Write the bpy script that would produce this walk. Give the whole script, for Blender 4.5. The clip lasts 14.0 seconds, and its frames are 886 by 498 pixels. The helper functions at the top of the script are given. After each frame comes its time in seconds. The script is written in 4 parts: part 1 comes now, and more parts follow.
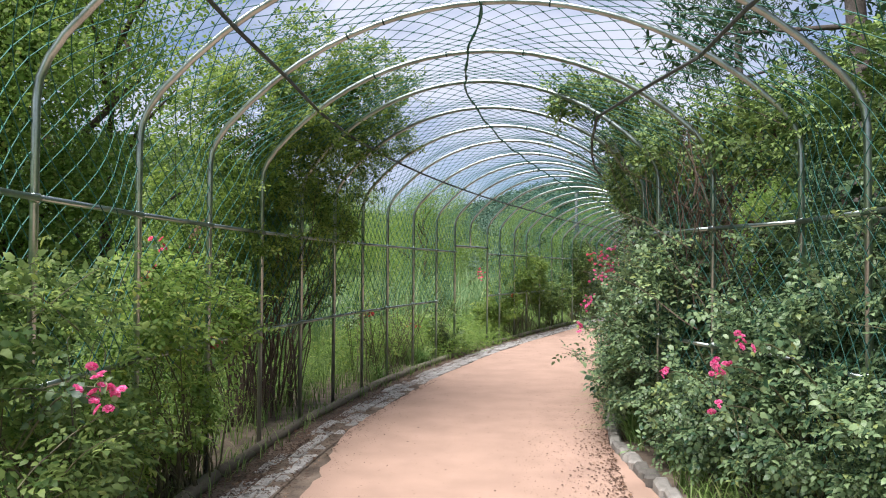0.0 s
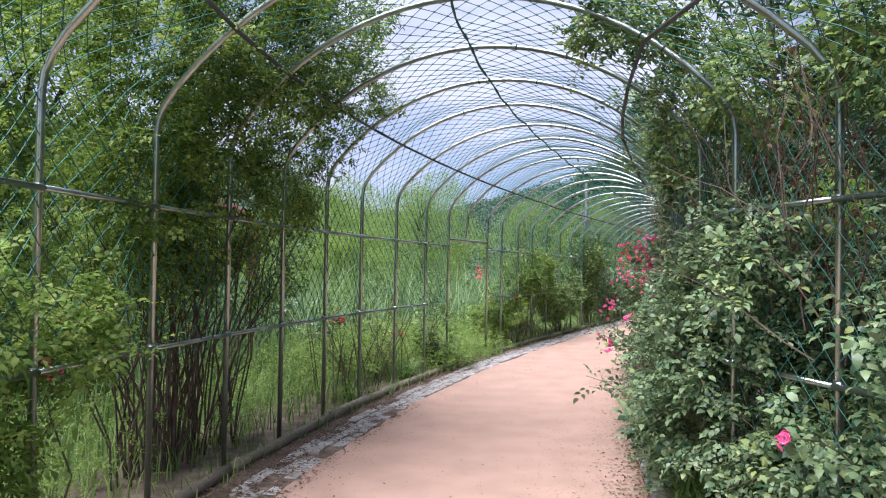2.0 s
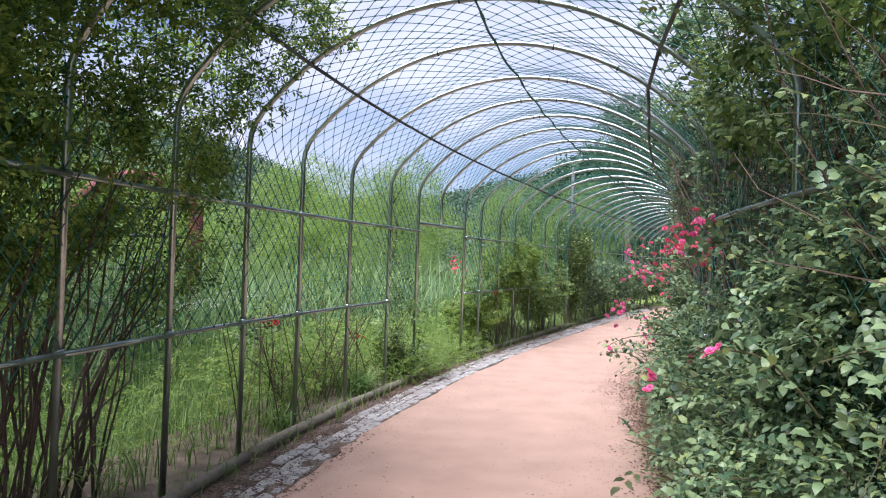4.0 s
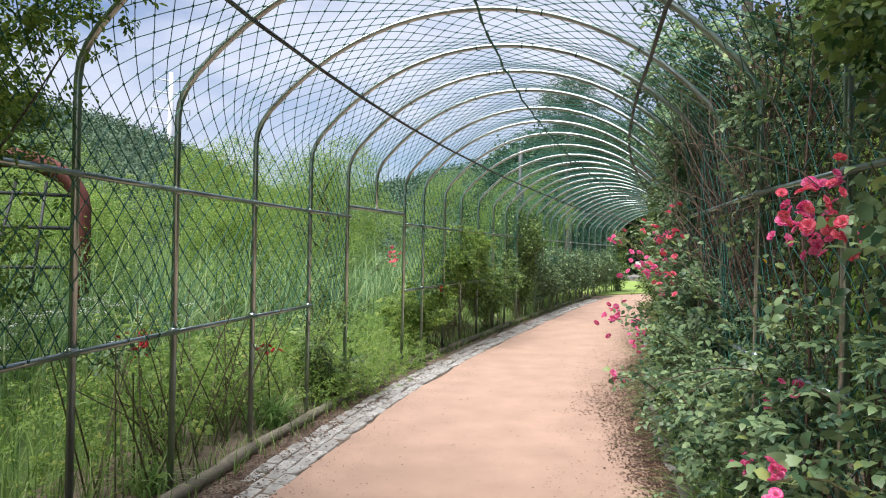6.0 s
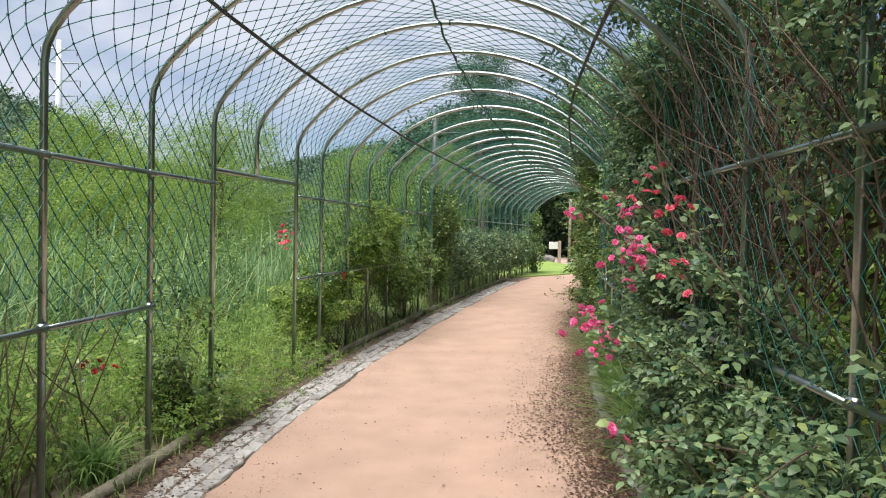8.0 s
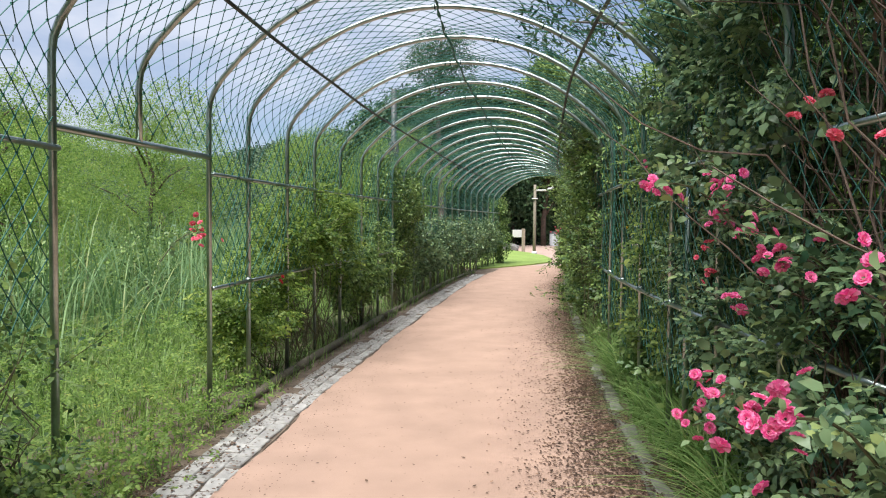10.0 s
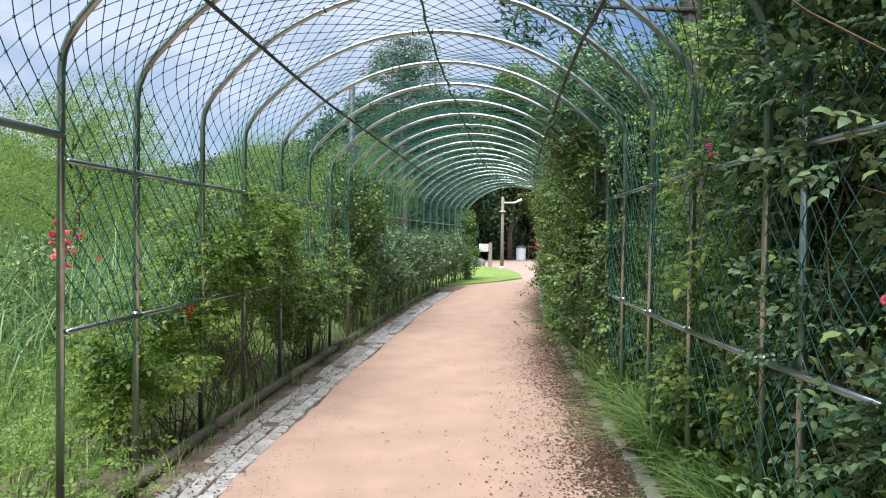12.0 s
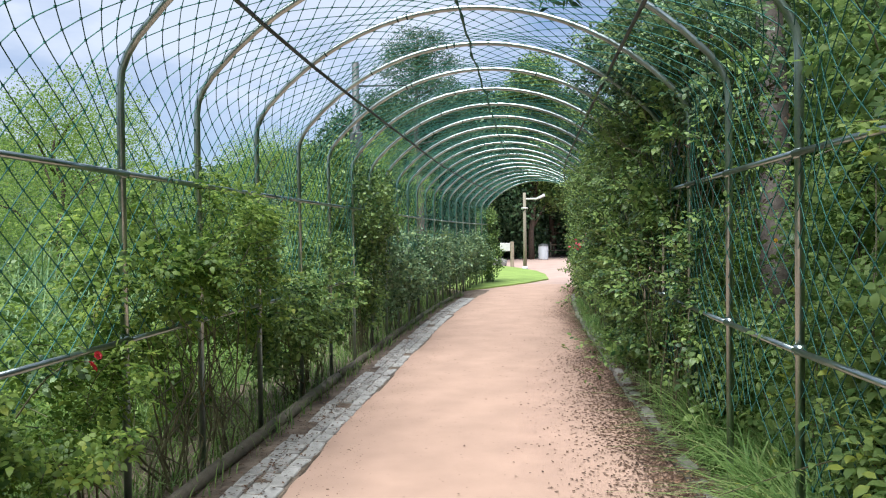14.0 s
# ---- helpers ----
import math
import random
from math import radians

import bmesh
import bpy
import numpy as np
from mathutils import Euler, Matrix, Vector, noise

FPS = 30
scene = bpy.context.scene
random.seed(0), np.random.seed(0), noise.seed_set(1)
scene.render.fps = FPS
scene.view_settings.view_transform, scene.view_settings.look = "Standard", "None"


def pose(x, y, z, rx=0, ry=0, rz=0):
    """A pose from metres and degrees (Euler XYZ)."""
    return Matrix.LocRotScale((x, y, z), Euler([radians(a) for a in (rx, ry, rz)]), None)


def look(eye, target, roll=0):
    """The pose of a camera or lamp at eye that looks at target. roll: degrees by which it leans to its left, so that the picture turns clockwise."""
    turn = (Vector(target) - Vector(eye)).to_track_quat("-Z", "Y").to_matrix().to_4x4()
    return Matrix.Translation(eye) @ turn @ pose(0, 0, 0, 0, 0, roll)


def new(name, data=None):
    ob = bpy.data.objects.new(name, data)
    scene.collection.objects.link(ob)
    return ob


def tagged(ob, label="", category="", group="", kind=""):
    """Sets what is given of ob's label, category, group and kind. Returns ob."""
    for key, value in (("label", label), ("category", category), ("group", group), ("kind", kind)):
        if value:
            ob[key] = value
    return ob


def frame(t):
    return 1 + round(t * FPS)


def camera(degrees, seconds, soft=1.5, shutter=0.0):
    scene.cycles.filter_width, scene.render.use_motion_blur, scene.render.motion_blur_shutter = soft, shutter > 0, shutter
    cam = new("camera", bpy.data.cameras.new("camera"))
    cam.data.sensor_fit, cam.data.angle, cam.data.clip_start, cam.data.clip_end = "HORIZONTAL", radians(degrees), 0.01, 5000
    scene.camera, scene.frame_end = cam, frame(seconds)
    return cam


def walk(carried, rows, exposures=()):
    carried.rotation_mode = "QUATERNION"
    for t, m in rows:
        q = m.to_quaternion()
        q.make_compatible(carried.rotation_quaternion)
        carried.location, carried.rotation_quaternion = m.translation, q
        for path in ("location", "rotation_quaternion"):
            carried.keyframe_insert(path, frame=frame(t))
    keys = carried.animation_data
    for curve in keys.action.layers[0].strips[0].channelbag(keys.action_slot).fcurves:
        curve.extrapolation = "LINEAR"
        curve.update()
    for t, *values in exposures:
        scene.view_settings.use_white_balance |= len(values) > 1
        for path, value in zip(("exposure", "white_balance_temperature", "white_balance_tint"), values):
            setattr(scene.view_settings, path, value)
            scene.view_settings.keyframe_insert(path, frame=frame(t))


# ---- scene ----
cam = camera(61.6, 14.0, soft=1.1)
PATH = [
    (0, (0.165, 0.011, 1.605), (0.138, 2.01, 1.658), 0.4),
    (0.5, (0.206, 0.544, 1.563), (0.172, 2.543, 1.621), 0.5),
    (1, (0.211, 1.076, 1.55), (0.175, 3.075, 1.61), 0.6),
    (1.5, (0.267, 1.593, 1.557), (0.232, 3.592, 1.611), 0.8),
    (2, (0.319, 2.107, 1.563), (0.284, 4.106, 1.616), 0.9),
    (2.5, (0.3, 2.616, 1.581), (0.275, 4.615, 1.63), 1.1),
    (3, (0.352, 3.127, 1.587), (0.344, 5.126, 1.628), 1.4),
    (3.2, (0.359, 3.325, 1.576), (0.36, 5.325, 1.613), 1.6),
    (5.3, (0.439, 5.256, 1.565), (0.561, 7.252, 1.581), 1.5),
    (5.5, (0.415, 5.436, 1.585), (0.563, 7.43, 1.598), 1.4),
    (6, (0.428, 5.905, 1.581), (0.627, 7.895, 1.585), 1.2),
    (6.5, (0.499, 6.35, 1.561), (0.758, 8.333, 1.553), 1.1),
    (7, (0.56, 6.797, 1.556), (0.88, 8.771, 1.536), 1.1),
    (7.5, (0.59, 7.252, 1.573), (0.972, 9.215, 1.538), 1.1),
    (8, (0.693, 7.705, 1.568), (1.131, 9.656, 1.524), 1.2),
    (8.2, (0.691, 7.888, 1.555), (1.159, 9.832, 1.507), 1.1),
    (10.3, (1.084, 10.061, 1.575), (1.654, 11.977, 1.503), 0.7),
    (10.5, (1.1, 10.239, 1.587), (1.687, 12.15, 1.519), 0.9),
    (11, (1.229, 10.678, 1.578), (1.834, 12.584, 1.52), 0.9),
    (11.5, (1.372, 11.115, 1.572), (2.005, 13.012, 1.524), 0.8),
    (12, (1.515, 11.525, 1.558), (2.162, 13.417, 1.523), 0.7),
    (12.5, (1.602, 11.971, 1.576), (2.259, 13.859, 1.547), 0.4),
    (13, (1.751, 12.402, 1.573), (2.398, 14.294, 1.55), 0.1),
    (13.5, (1.866, 12.837, 1.568), (2.488, 14.737, 1.543), -0.3),
    (14, (2.043, 13.266, 1.573), (2.644, 15.173, 1.537), -0.7),
]
walk(cam, [(t, look(eye, target, roll)) for t, eye, target, roll in PATH], [(0, 0.82, 6150, 13), (3, 1.0, 5700, 21), (6.5, 0.78, 6250, 9), (8, 0.7, 6350, 8), (11, 0.74, 6000, 8), (14, 0.8, 5850, 6)])

# ---- world and light ----
world = bpy.data.worlds.new("sky")
scene.world = world
world.use_nodes = True
wn, wl = world.node_tree.nodes, world.node_tree.links
wn.clear()
sky = wn.new("ShaderNodeTexSky")
sky.sky_type, sky.sun_disc = "NISHITA", False
sky.sun_elevation, sky.sun_rotation = radians(60), radians(221)
sky.air_density, sky.dust_density, sky.ozone_density = 1.0, 1.5, 1.5
tc = wn.new("ShaderNodeTexCoord")
mp = wn.new("ShaderNodeMapping")
mp.inputs["Scale"].default_value = (1.0, 1.0, 2.6)
cl = wn.new("ShaderNodeTexNoise")
cl.inputs["Scale"].default_value, cl.inputs["Detail"].default_value, cl.inputs["Roughness"].default_value = 2.3, 7.0, 0.55
ramp = wn.new("ShaderNodeValToRGB")
ramp.color_ramp.elements[0].position, ramp.color_ramp.elements[1].position = 0.36, 0.60
cl2 = wn.new("ShaderNodeTexNoise")
cl2.inputs["Scale"].default_value, cl2.inputs["Detail"].default_value = 4.5, 5.0
shade = wn.new("ShaderNodeMix")
shade.data_type = "RGBA"
shade.inputs["A"].default_value, shade.inputs["B"].default_value = (6.2, 6.6, 8.0, 1), (8.7, 8.9, 9.7, 1)
mix = wn.new("ShaderNodeMix")
mix.data_type = "RGBA"
bright = wn.new("ShaderNodeMix")
bright.data_type, bright.blend_type = "RGBA", "MULTIPLY"
bright.inputs["Factor"].default_value, bright.inputs["B"].default_value = 1.0, (1.15, 1.2, 1.35, 1)
bg, wo = wn.new("ShaderNodeBackground"), wn.new("ShaderNodeOutputWorld")
bg.inputs["Strength"].default_value = 0.061
wl.new(tc.outputs["Generated"], mp.inputs["Vector"])
wl.new(mp.outputs["Vector"], cl.inputs["Vector"])
wl.new(mp.outputs["Vector"], cl2.inputs["Vector"])
wl.new(cl.outputs["Fac"], ramp.inputs["Fac"])
wl.new(cl2.outputs["Fac"], shade.inputs["Factor"])
wl.new(ramp.outputs["Color"], mix.inputs["Factor"])
wl.new(sky.outputs["Color"], bright.inputs["A"])
wl.new(bright.outputs["Result"], mix.inputs["A"])
wl.new(shade.outputs["Result"], mix.inputs["B"])
wl.new(mix.outputs["Result"], bg.inputs["Color"])
wl.new(bg.outputs["Background"], wo.inputs["Surface"])

sun_data = bpy.data.lights.new("sun", "SUN")
sun_data.energy, sun_data.angle, sun_data.color = 5.0, radians(50), (1.0, 0.95, 0.88)
sun = new("sun", sun_data)
sun.matrix_world = look((-12, -8, 33), (0, 6, 0))

# ---- materials ----
def material(name, colour, rough=0.7, metal=0.0, vary=0.25, scale=8.0, bump=0.2, fine=60.0, dirt=None, coat=0.0):
    """Principled surface with two scales of noise in colour, roughness and relief."""
    m = bpy.data.materials.new(name)
    m.use_nodes = True
    n, l = m.node_tree.nodes, m.node_tree.links
    p = n["Principled BSDF"]
    p.inputs["Roughness"].default_value, p.inputs["Metallic"].default_value = rough, metal
    p.inputs["Coat Weight"].default_value = coat
    t = n.new("ShaderNodeTexCoord")
    a, b = n.new("ShaderNodeTexNoise"), n.new("ShaderNodeTexNoise")
    a.inputs["Scale"].default_value, a.inputs["Detail"].default_value = scale, 6.0
    b.inputs["Scale"].default_value, b.inputs["Detail"].default_value = fine, 4.0
    for x in (a, b):
        l.new(t.outputs["Object"], x.inputs["Vector"])
    r1 = n.new("ShaderNodeMapRange")
    r1.inputs["From Min"].default_value, r1.inputs["From Max"].default_value = 0.3, 0.7
    l.new(a.outputs["Fac"], r1.inputs["Value"])
    m1 = n.new("ShaderNodeMix")
    m1.data_type = "RGBA"
    m1.inputs["A"].default_value = (*[c * (1 - vary) for c in colour], 1)
    m1.inputs["B"].default_value = (*(dirt or [min(1, c * (1 + vary)) for c in colour]), 1)
    l.new(r1.outputs["Result"], m1.inputs["Factor"])
    m2 = n.new("ShaderNodeMix")
    m2.data_type, m2.blend_type = "RGBA", "OVERLAY"
    m2.inputs["Factor"].default_value = 0.5 * min(1, vary * 2)
    l.new(m1.outputs["Result"], m2.inputs["A"])
    l.new(b.outputs["Fac"], m2.inputs["B"])
    l.new(m2.outputs["Result"], p.inputs["Base Color"])
    if bump:
        bu = n.new("ShaderNodeBump")
        bu.inputs["Strength"].default_value, bu.inputs["Distance"].default_value = bump, 0.01
        l.new(b.outputs["Fac"], bu.inputs["Height"])
        l.new(bu.outputs["Normal"], p.inputs["Normal"])
    return m


def piece_material(name, dark, light, rough=0.85):
    """Stone or wood pieces that differ one from another."""
    m = material(name, light, rough, 0, 0.2, 14, 0.5, 120)
    n, l = m.node_tree.nodes, m.node_tree.links
    info, mx = n.new("ShaderNodeObjectInfo"), n.new("ShaderNodeMix")
    mx.data_type, mx.blend_type = "RGBA", "MULTIPLY"
    rr = n.new("ShaderNodeValToRGB")
    rr.color_ramp.elements[0].color, rr.color_ramp.elements[1].color = (*[d / max(l2, 1e-3) for d, l2 in zip(dark, light)], 1), (1, 1, 1, 1)
    l.new(info.outputs["Random"], rr.inputs["Fac"])
    p = n["Principled BSDF"]
    old = p.inputs["Base Color"].links[0].from_socket
    mx.inputs["Factor"].default_value = 1.0
    l.new(old, mx.inputs["A"])
    l.new(rr.outputs["Color"], mx.inputs["B"])
    l.new(mx.outputs["Result"], p.inputs["Base Color"])
    return m


def leaf_material(name, dark, light, glow=0.35, rough=0.5, odd=None):
    """Leaves: each leaf a shade of its own, some light coming through."""
    m = bpy.data.materials.new(name)
    m.use_nodes = True
    n, l = m.node_tree.nodes, m.node_tree.links
    p, out = n["Principled BSDF"], n["Material Output"]
    g, r = n.new("ShaderNodeNewGeometry"), n.new("ShaderNodeValToRGB")
    e = r.color_ramp.elements
    e[0].color, e[1].color = (*dark, 1), (*light, 1)
    e[0].position, e[1].position = 0.0, 0.93
    if odd:
        x = e.new(1.0)
        x.color = (*odd, 1)
    t, a = n.new("ShaderNodeTexCoord"), n.new("ShaderNodeTexNoise")
    a.inputs["Scale"].default_value, a.inputs["Detail"].default_value = 1.6, 3.0
    l.new(t.outputs["Object"], a.inputs["Vector"])
    mm = n.new("ShaderNodeMath")
    mm.operation = "MULTIPLY_ADD"
    mm.inputs[1].default_value, mm.inputs[2].default_value = 0.8, -0.4
    ad = n.new("ShaderNodeMath")
    ad.operation, ad.use_clamp = "ADD", True
    l.new(a.outputs["Fac"], mm.inputs[0])
    l.new(mm.outputs["Value"], ad.inputs[0])
    l.new(g.outputs["Random Per Island"], ad.inputs[1])
    l.new(ad.outputs["Value"], r.inputs["Fac"])
    l.new(r.outputs["Color"], p.inputs["Base Color"])
    p.inputs["Roughness"].default_value = rough
    p.inputs["Specular IOR Level"].default_value = 0.4
    tr, ms = n.new("ShaderNodeBsdfTranslucent"), n.new("ShaderNodeMixShader")
    l.new(r.outputs["Color"], tr.inputs["Color"])
    ms.inputs["Fac"].default_value = glow
    l.new(p.outputs["BSDF"], ms.inputs[1])
    l.new(tr.outputs["BSDF"], ms.inputs[2])
    l.new(ms.outputs["Shader"], out.inputs["Surface"])
    return m


STEEL = material("galvanised_steel", (0.35, 0.40, 0.375), 0.28, 0.95, 0.25, 5, 0.05, 90)
DARK_STEEL = material("dark_steel", (0.07, 0.075, 0.075), 0.55, 0.2, 0.3, 6, 0.1, 90)
NET = material("green_net", (0.023, 0.118, 0.09), 0.6, 0, 0.3, 5, 0, 60)
CORD = material("dark_cord", (0.015, 0.04, 0.03), 0.8, 0, 0.3, 20, 0.3, 90)
SAND = material("sand", (0.42, 0.277, 0.208), 0.95, 0, 0.10, 2.2, 0.45, 260)
SOIL = material("soil", (0.13, 0.092, 0.066), 0.95, 0, 0.4, 5, 0.9, 45, dirt=(0.235, 0.18, 0.135))
GRASSY = material("grass_ground", (0.07, 0.13, 0.025), 0.95, 0, 0.4, 1.2, 0.8, 30, dirt=(0.12, 0.17, 0.04))
LAWN = material("lawn_grass", (0.20, 0.28, 0.06), 0.9, 0, 0.2, 1.5, 0.6, 50)
PLAZA = material("plaza_paving", (0.40, 0.28, 0.23), 0.9, 0, 0.12, 1.5, 0.2, 60)
PAVER = piece_material("grey_paver", (0.29, 0.275, 0.255), (0.43, 0.41, 0.385))
STONE = piece_material("kerb_stone_grey", (0.12, 0.11, 0.095), (0.30, 0.28, 0.25))
WOOD = piece_material("weathered_log", (0.11, 0.09, 0.065), (0.24, 0.21, 0.16))
BARK = material("bark", (0.085, 0.06, 0.045), 0.9, 0, 0.4, 10, 0.9, 45)
PINE_BARK = material("pine_bark", (0.11, 0.09, 0.078), 0.9, 0, 0.4, 6, 0.9, 30, dirt=(0.17, 0.145, 0.125))
CANE = material("rose_cane", (0.075, 0.06, 0.035), 0.7, 0, 0.4, 12, 0.4, 60, dirt=(0.12, 0.12, 0.05))
VINE = material("dry_vine", (0.115, 0.08, 0.06), 0.85, 0, 0.35, 12, 0.4, 60)
LEAF_ROSE = leaf_material("rose_leaf", (0.032, 0.082, 0.042), (0.265, 0.37, 0.175), 0.27, 0.34, (0.31, 0.38, 0.13))
LEAF_CLIMB = leaf_material("climber_leaf", (0.08, 0.155, 0.045), (0.31, 0.415, 0.13), 0.6, 0.5, (0.38, 0.44, 0.09))
LEAF_VINE = leaf_material("vine_leaf", (0.05, 0.112, 0.02), (0.29, 0.40, 0.085), 0.55, 0.45, (0.38, 0.44, 0.09))
LEAF_MID = leaf_material("bush_leaf", (0.028, 0.078, 0.024), (0.26, 0.36, 0.10), 0.30, 0.4, (0.25, 0.36, 0.10))
LEAF_BRIGHT = leaf_material("bright_leaf", (0.12, 0.225, 0.045), (0.33, 0.45, 0.11), 0.6, 0.5, (0.42, 0.45, 0.12))
LEAF_DARK = leaf_material("dark_leaf", (0.022, 0.054, 0.026), (0.10, 0.175, 0.075), 0.22, 0.5)
# distance haze is put into the hill leaf colour: paler and slightly bluish
LEAF_FAR = leaf_material("hazed_hill_leaf", (0.05, 0.095, 0.06), (0.12, 0.18, 0.10), 0.2, 0.7)
BLADE = leaf_material("grass_blade", (0.08, 0.155, 0.035), (0.29, 0.41, 0.12), 0.38, 0.5, (0.34, 0.38, 0.15))
TUFT = leaf_material("tuft_blade", (0.12, 0.24, 0.06), (0.36, 0.50, 0.18), 0.55, 0.5, (0.45, 0.48, 0.22))
REED = leaf_material("reed_blade", (0.065, 0.15, 0.055), (0.24, 0.36, 0.15), 0.38, 0.55, (0.38, 0.42, 0.17))
LITTER = leaf_material("fallen_leaf", (0.038, 0.021, 0.015), (0.145, 0.082, 0.05), 0.05, 0.85, (0.30, 0.18, 0.11))
DEAD = leaf_material("withered_leaf", (0.045, 0.03, 0.022), (0.14, 0.085, 0.055), 0.15, 0.8, (0.16, 0.16, 0.06))
PETAL = leaf_material("pink_petal", (0.80, 0.07, 0.31), (0.95, 0.38, 0.60), 0.35, 0.6)
PETAL_RED = leaf_material("red_petal", (0.72, 0.06, 0.14), (0.92, 0.30, 0.38), 0.35, 0.6)
PETAL_CRIMSON = leaf_material("crimson_petal", (0.33, 0.012, 0.02), (0.62, 0.06, 0.07), 0.3, 0.6)
PETAL_YELLOW = leaf_material("yellow_petal", (0.75, 0.45, 0.02), (0.9, 0.65, 0.05), 0.3, 0.6)
WHITE = material("white_paint", (0.55, 0.55, 0.52), 0.6, 0, 0.08, 5, 0.1, 60)
PALE_WOOD = material("pale_wood", (0.28, 0.23, 0.17), 0.8, 0, 0.2, 5, 0.3, 50)
RUST = material("rust_red_paint", (0.15, 0.045, 0.035), 0.75, 0, 0.35, 4, 0.4, 40)
CONCRETE = material("pale_concrete", (0.50, 0.52, 0.55), 0.8, 0, 0.1, 0.5, 0.1, 5)
ROCK = material("grey_rock", (0.16, 0.15, 0.14), 0.9, 0, 0.35, 4, 0.8, 25)

# ---- plan: u runs along the left post line (one step a hoop), o across to the right ----
STEP = 1.041


def heading(u):
    bend = 0.011 * max(0.0, min(u, 34.0) - 20.4)
    u = max(min(u, 16.0), -3.0)
    return 0.0895 + 0.0399 * u - 0.00119 * u * u + bend


def _line():
    pts = {}
    for sign, last in ((1, 60), (-1, 14)):
        x, y = -1.687, 5.665
        for k in range(last * 20 + 1):
            pts[sign * k] = (x, y)
            h = heading(sign * (k + 0.5) / 20)
            x += sign * STEP / 20 * math.sin(h)
            y += sign * STEP / 20 * math.cos(h)
    return pts


LINE = _line()


def at(u, o, z=0.0):
    """A place of the plan in the world."""
    k = math.floor(u * 20)
    f = u * 20 - k
    (xa, ya), (xb, yb) = LINE[k], LINE[k + 1]
    h = heading(u)
    return Vector((xa + (xb - xa) * f + o * math.cos(h), ya + (yb - ya) * f - o * math.sin(h), z))


def between(knots, i):
    """Values at i on a table of knots, drawn straight from one knot to the next."""
    for p, q in zip(knots, knots[1:]):
        if p[0] <= i <= q[0]:
            f = (i - p[0]) / (q[0] - p[0])
            return [x + (y - x) * f for x, y in zip(p[1:], q[1:])]


# the hoops are not quite evenly spaced: how far each one stands off its mark on the left
UNEVEN = ((-3, -0.15), (-2, -0.14), (-1, -0.09), (0, -0.03), (1, 0.02), (2, 0.02), (3, 0.0), (4, -0.03), (5, -0.07), (6, 0.05), (7, 0.16), (8, 0.12), (9, 0.0), (10, 0.05), (11, -0.14), (12, -0.11), (13, -0.19), (14, -0.13), (15, -0.06), (16, -0.04), (17, 0.0), (40, 0.0))
RIGHT = ((-3, -3.7, 4.2), (-2, -2.66, 4.18), (-1, -1.49, 4.16), (0, -0.57, 4.14), (1, 0.36, 3.8), (2, 1.24, 3.52), (5, 4.85, 3.45), (6, 6.05, 3.48), (8, 7.78, 3.44), (9, 8.62, 3.42), (10, 9.58, 3.38), (11, 10.62, 3.36), (12, 11.57, 3.34), (13, 12.65, 3.34), (40, 39.65, 3.34))
CROWNS = ((-3, 3.54), (-1, 3.52), (0, 3.49), (1, 3.42), (2, 3.40), (3, 3.38), (12, 3.36), (13, 3.33), (14, 3.31), (40, 3.31))


def left_u(i):
    return i + between(UNEVEN, i)[0]


def right_u(i):
    """Where hoop i stands on the right, in u, and how far across."""
    return between(RIGHT, i)


# ---- mesh helpers ----
def mesh_object(name, verts, faces, mat, parent=None, label="", smooth=False):
    me = bpy.data.meshes.new(name)
    me.from_pydata([tuple(v) for v in verts], [], faces)
    me.materials.append(mat)
    if smooth:
        me.polygons.foreach_set("use_smooth", [True] * len(me.polygons))
    ob = new(name, me)
    ob.parent = parent
    if label:
        ob["label"] = label
    return ob


def array_mesh(name, verts, tris, mat, parent=None, label=""):
    """A mesh straight from arrays, for foliage."""
    me = bpy.data.meshes.new(name)
    me.vertices.add(len(verts))
    me.vertices.foreach_set("co", np.asarray(verts, np.float32).ravel())
    me.loops.add(tris.size)
    me.loops.foreach_set("vertex_index", np.asarray(tris, np.int32).ravel())
    me.polygons.add(len(tris))
    me.polygons.foreach_set("loop_start", np.arange(0, tris.size, tris.shape[1], dtype=np.int32))
    me.polygons.foreach_set("loop_total", np.full(len(tris), tris.shape[1], np.int32))
    me.update(calc_edges=True)
    me.materials.append(mat)
    ob = new(name, me)
    ob.parent = parent
    if label:
        ob["label"] = label
    return ob


def tube_data(path, radii, sides=8, caps=True):
    """Vertices and faces of a round bar along a path."""
    path = [Vector(p) for p in path]
    if not hasattr(radii, "__len__"):
        radii = [radii] * len(path)
    verts, faces, ref = [], [], None
    for k, p in enumerate(path):
        d = (path[min(k + 1, len(path) - 1)] - path[max(k - 1, 0)]).normalized()
        if ref is None:
            ref = d.orthogonal().normalized()
        ref = (ref - d * ref.dot(d)).normalized()
        side = d.cross(ref)
        for s in range(sides):
            a = 2 * math.pi * s / sides
            verts.append(p + (ref * math.cos(a) + side * math.sin(a)) * radii[k])
    for k in range(len(path) - 1):
        for s in range(sides):
            a, b = k * sides + s, k * sides + (s + 1) % sides
            faces.append((a, b, b + sides, a + sides))
    if caps:
        faces.append(tuple(range(sides))[::-1])
        faces.append(tuple(range(len(verts) - sides, len(verts))))
    return verts, faces


def join(parts):
    verts, faces = [], []
    for v, f in parts:
        n = len(verts)
        verts += v
        faces += [tuple(i + n for i in x) for x in f]
    return verts, faces


def tube(name, path, radii, mat, parent=None, label="", sides=8):
    v, f = tube_data(path, radii, sides)
    return mesh_object(name, v, f, mat, parent, label, True)


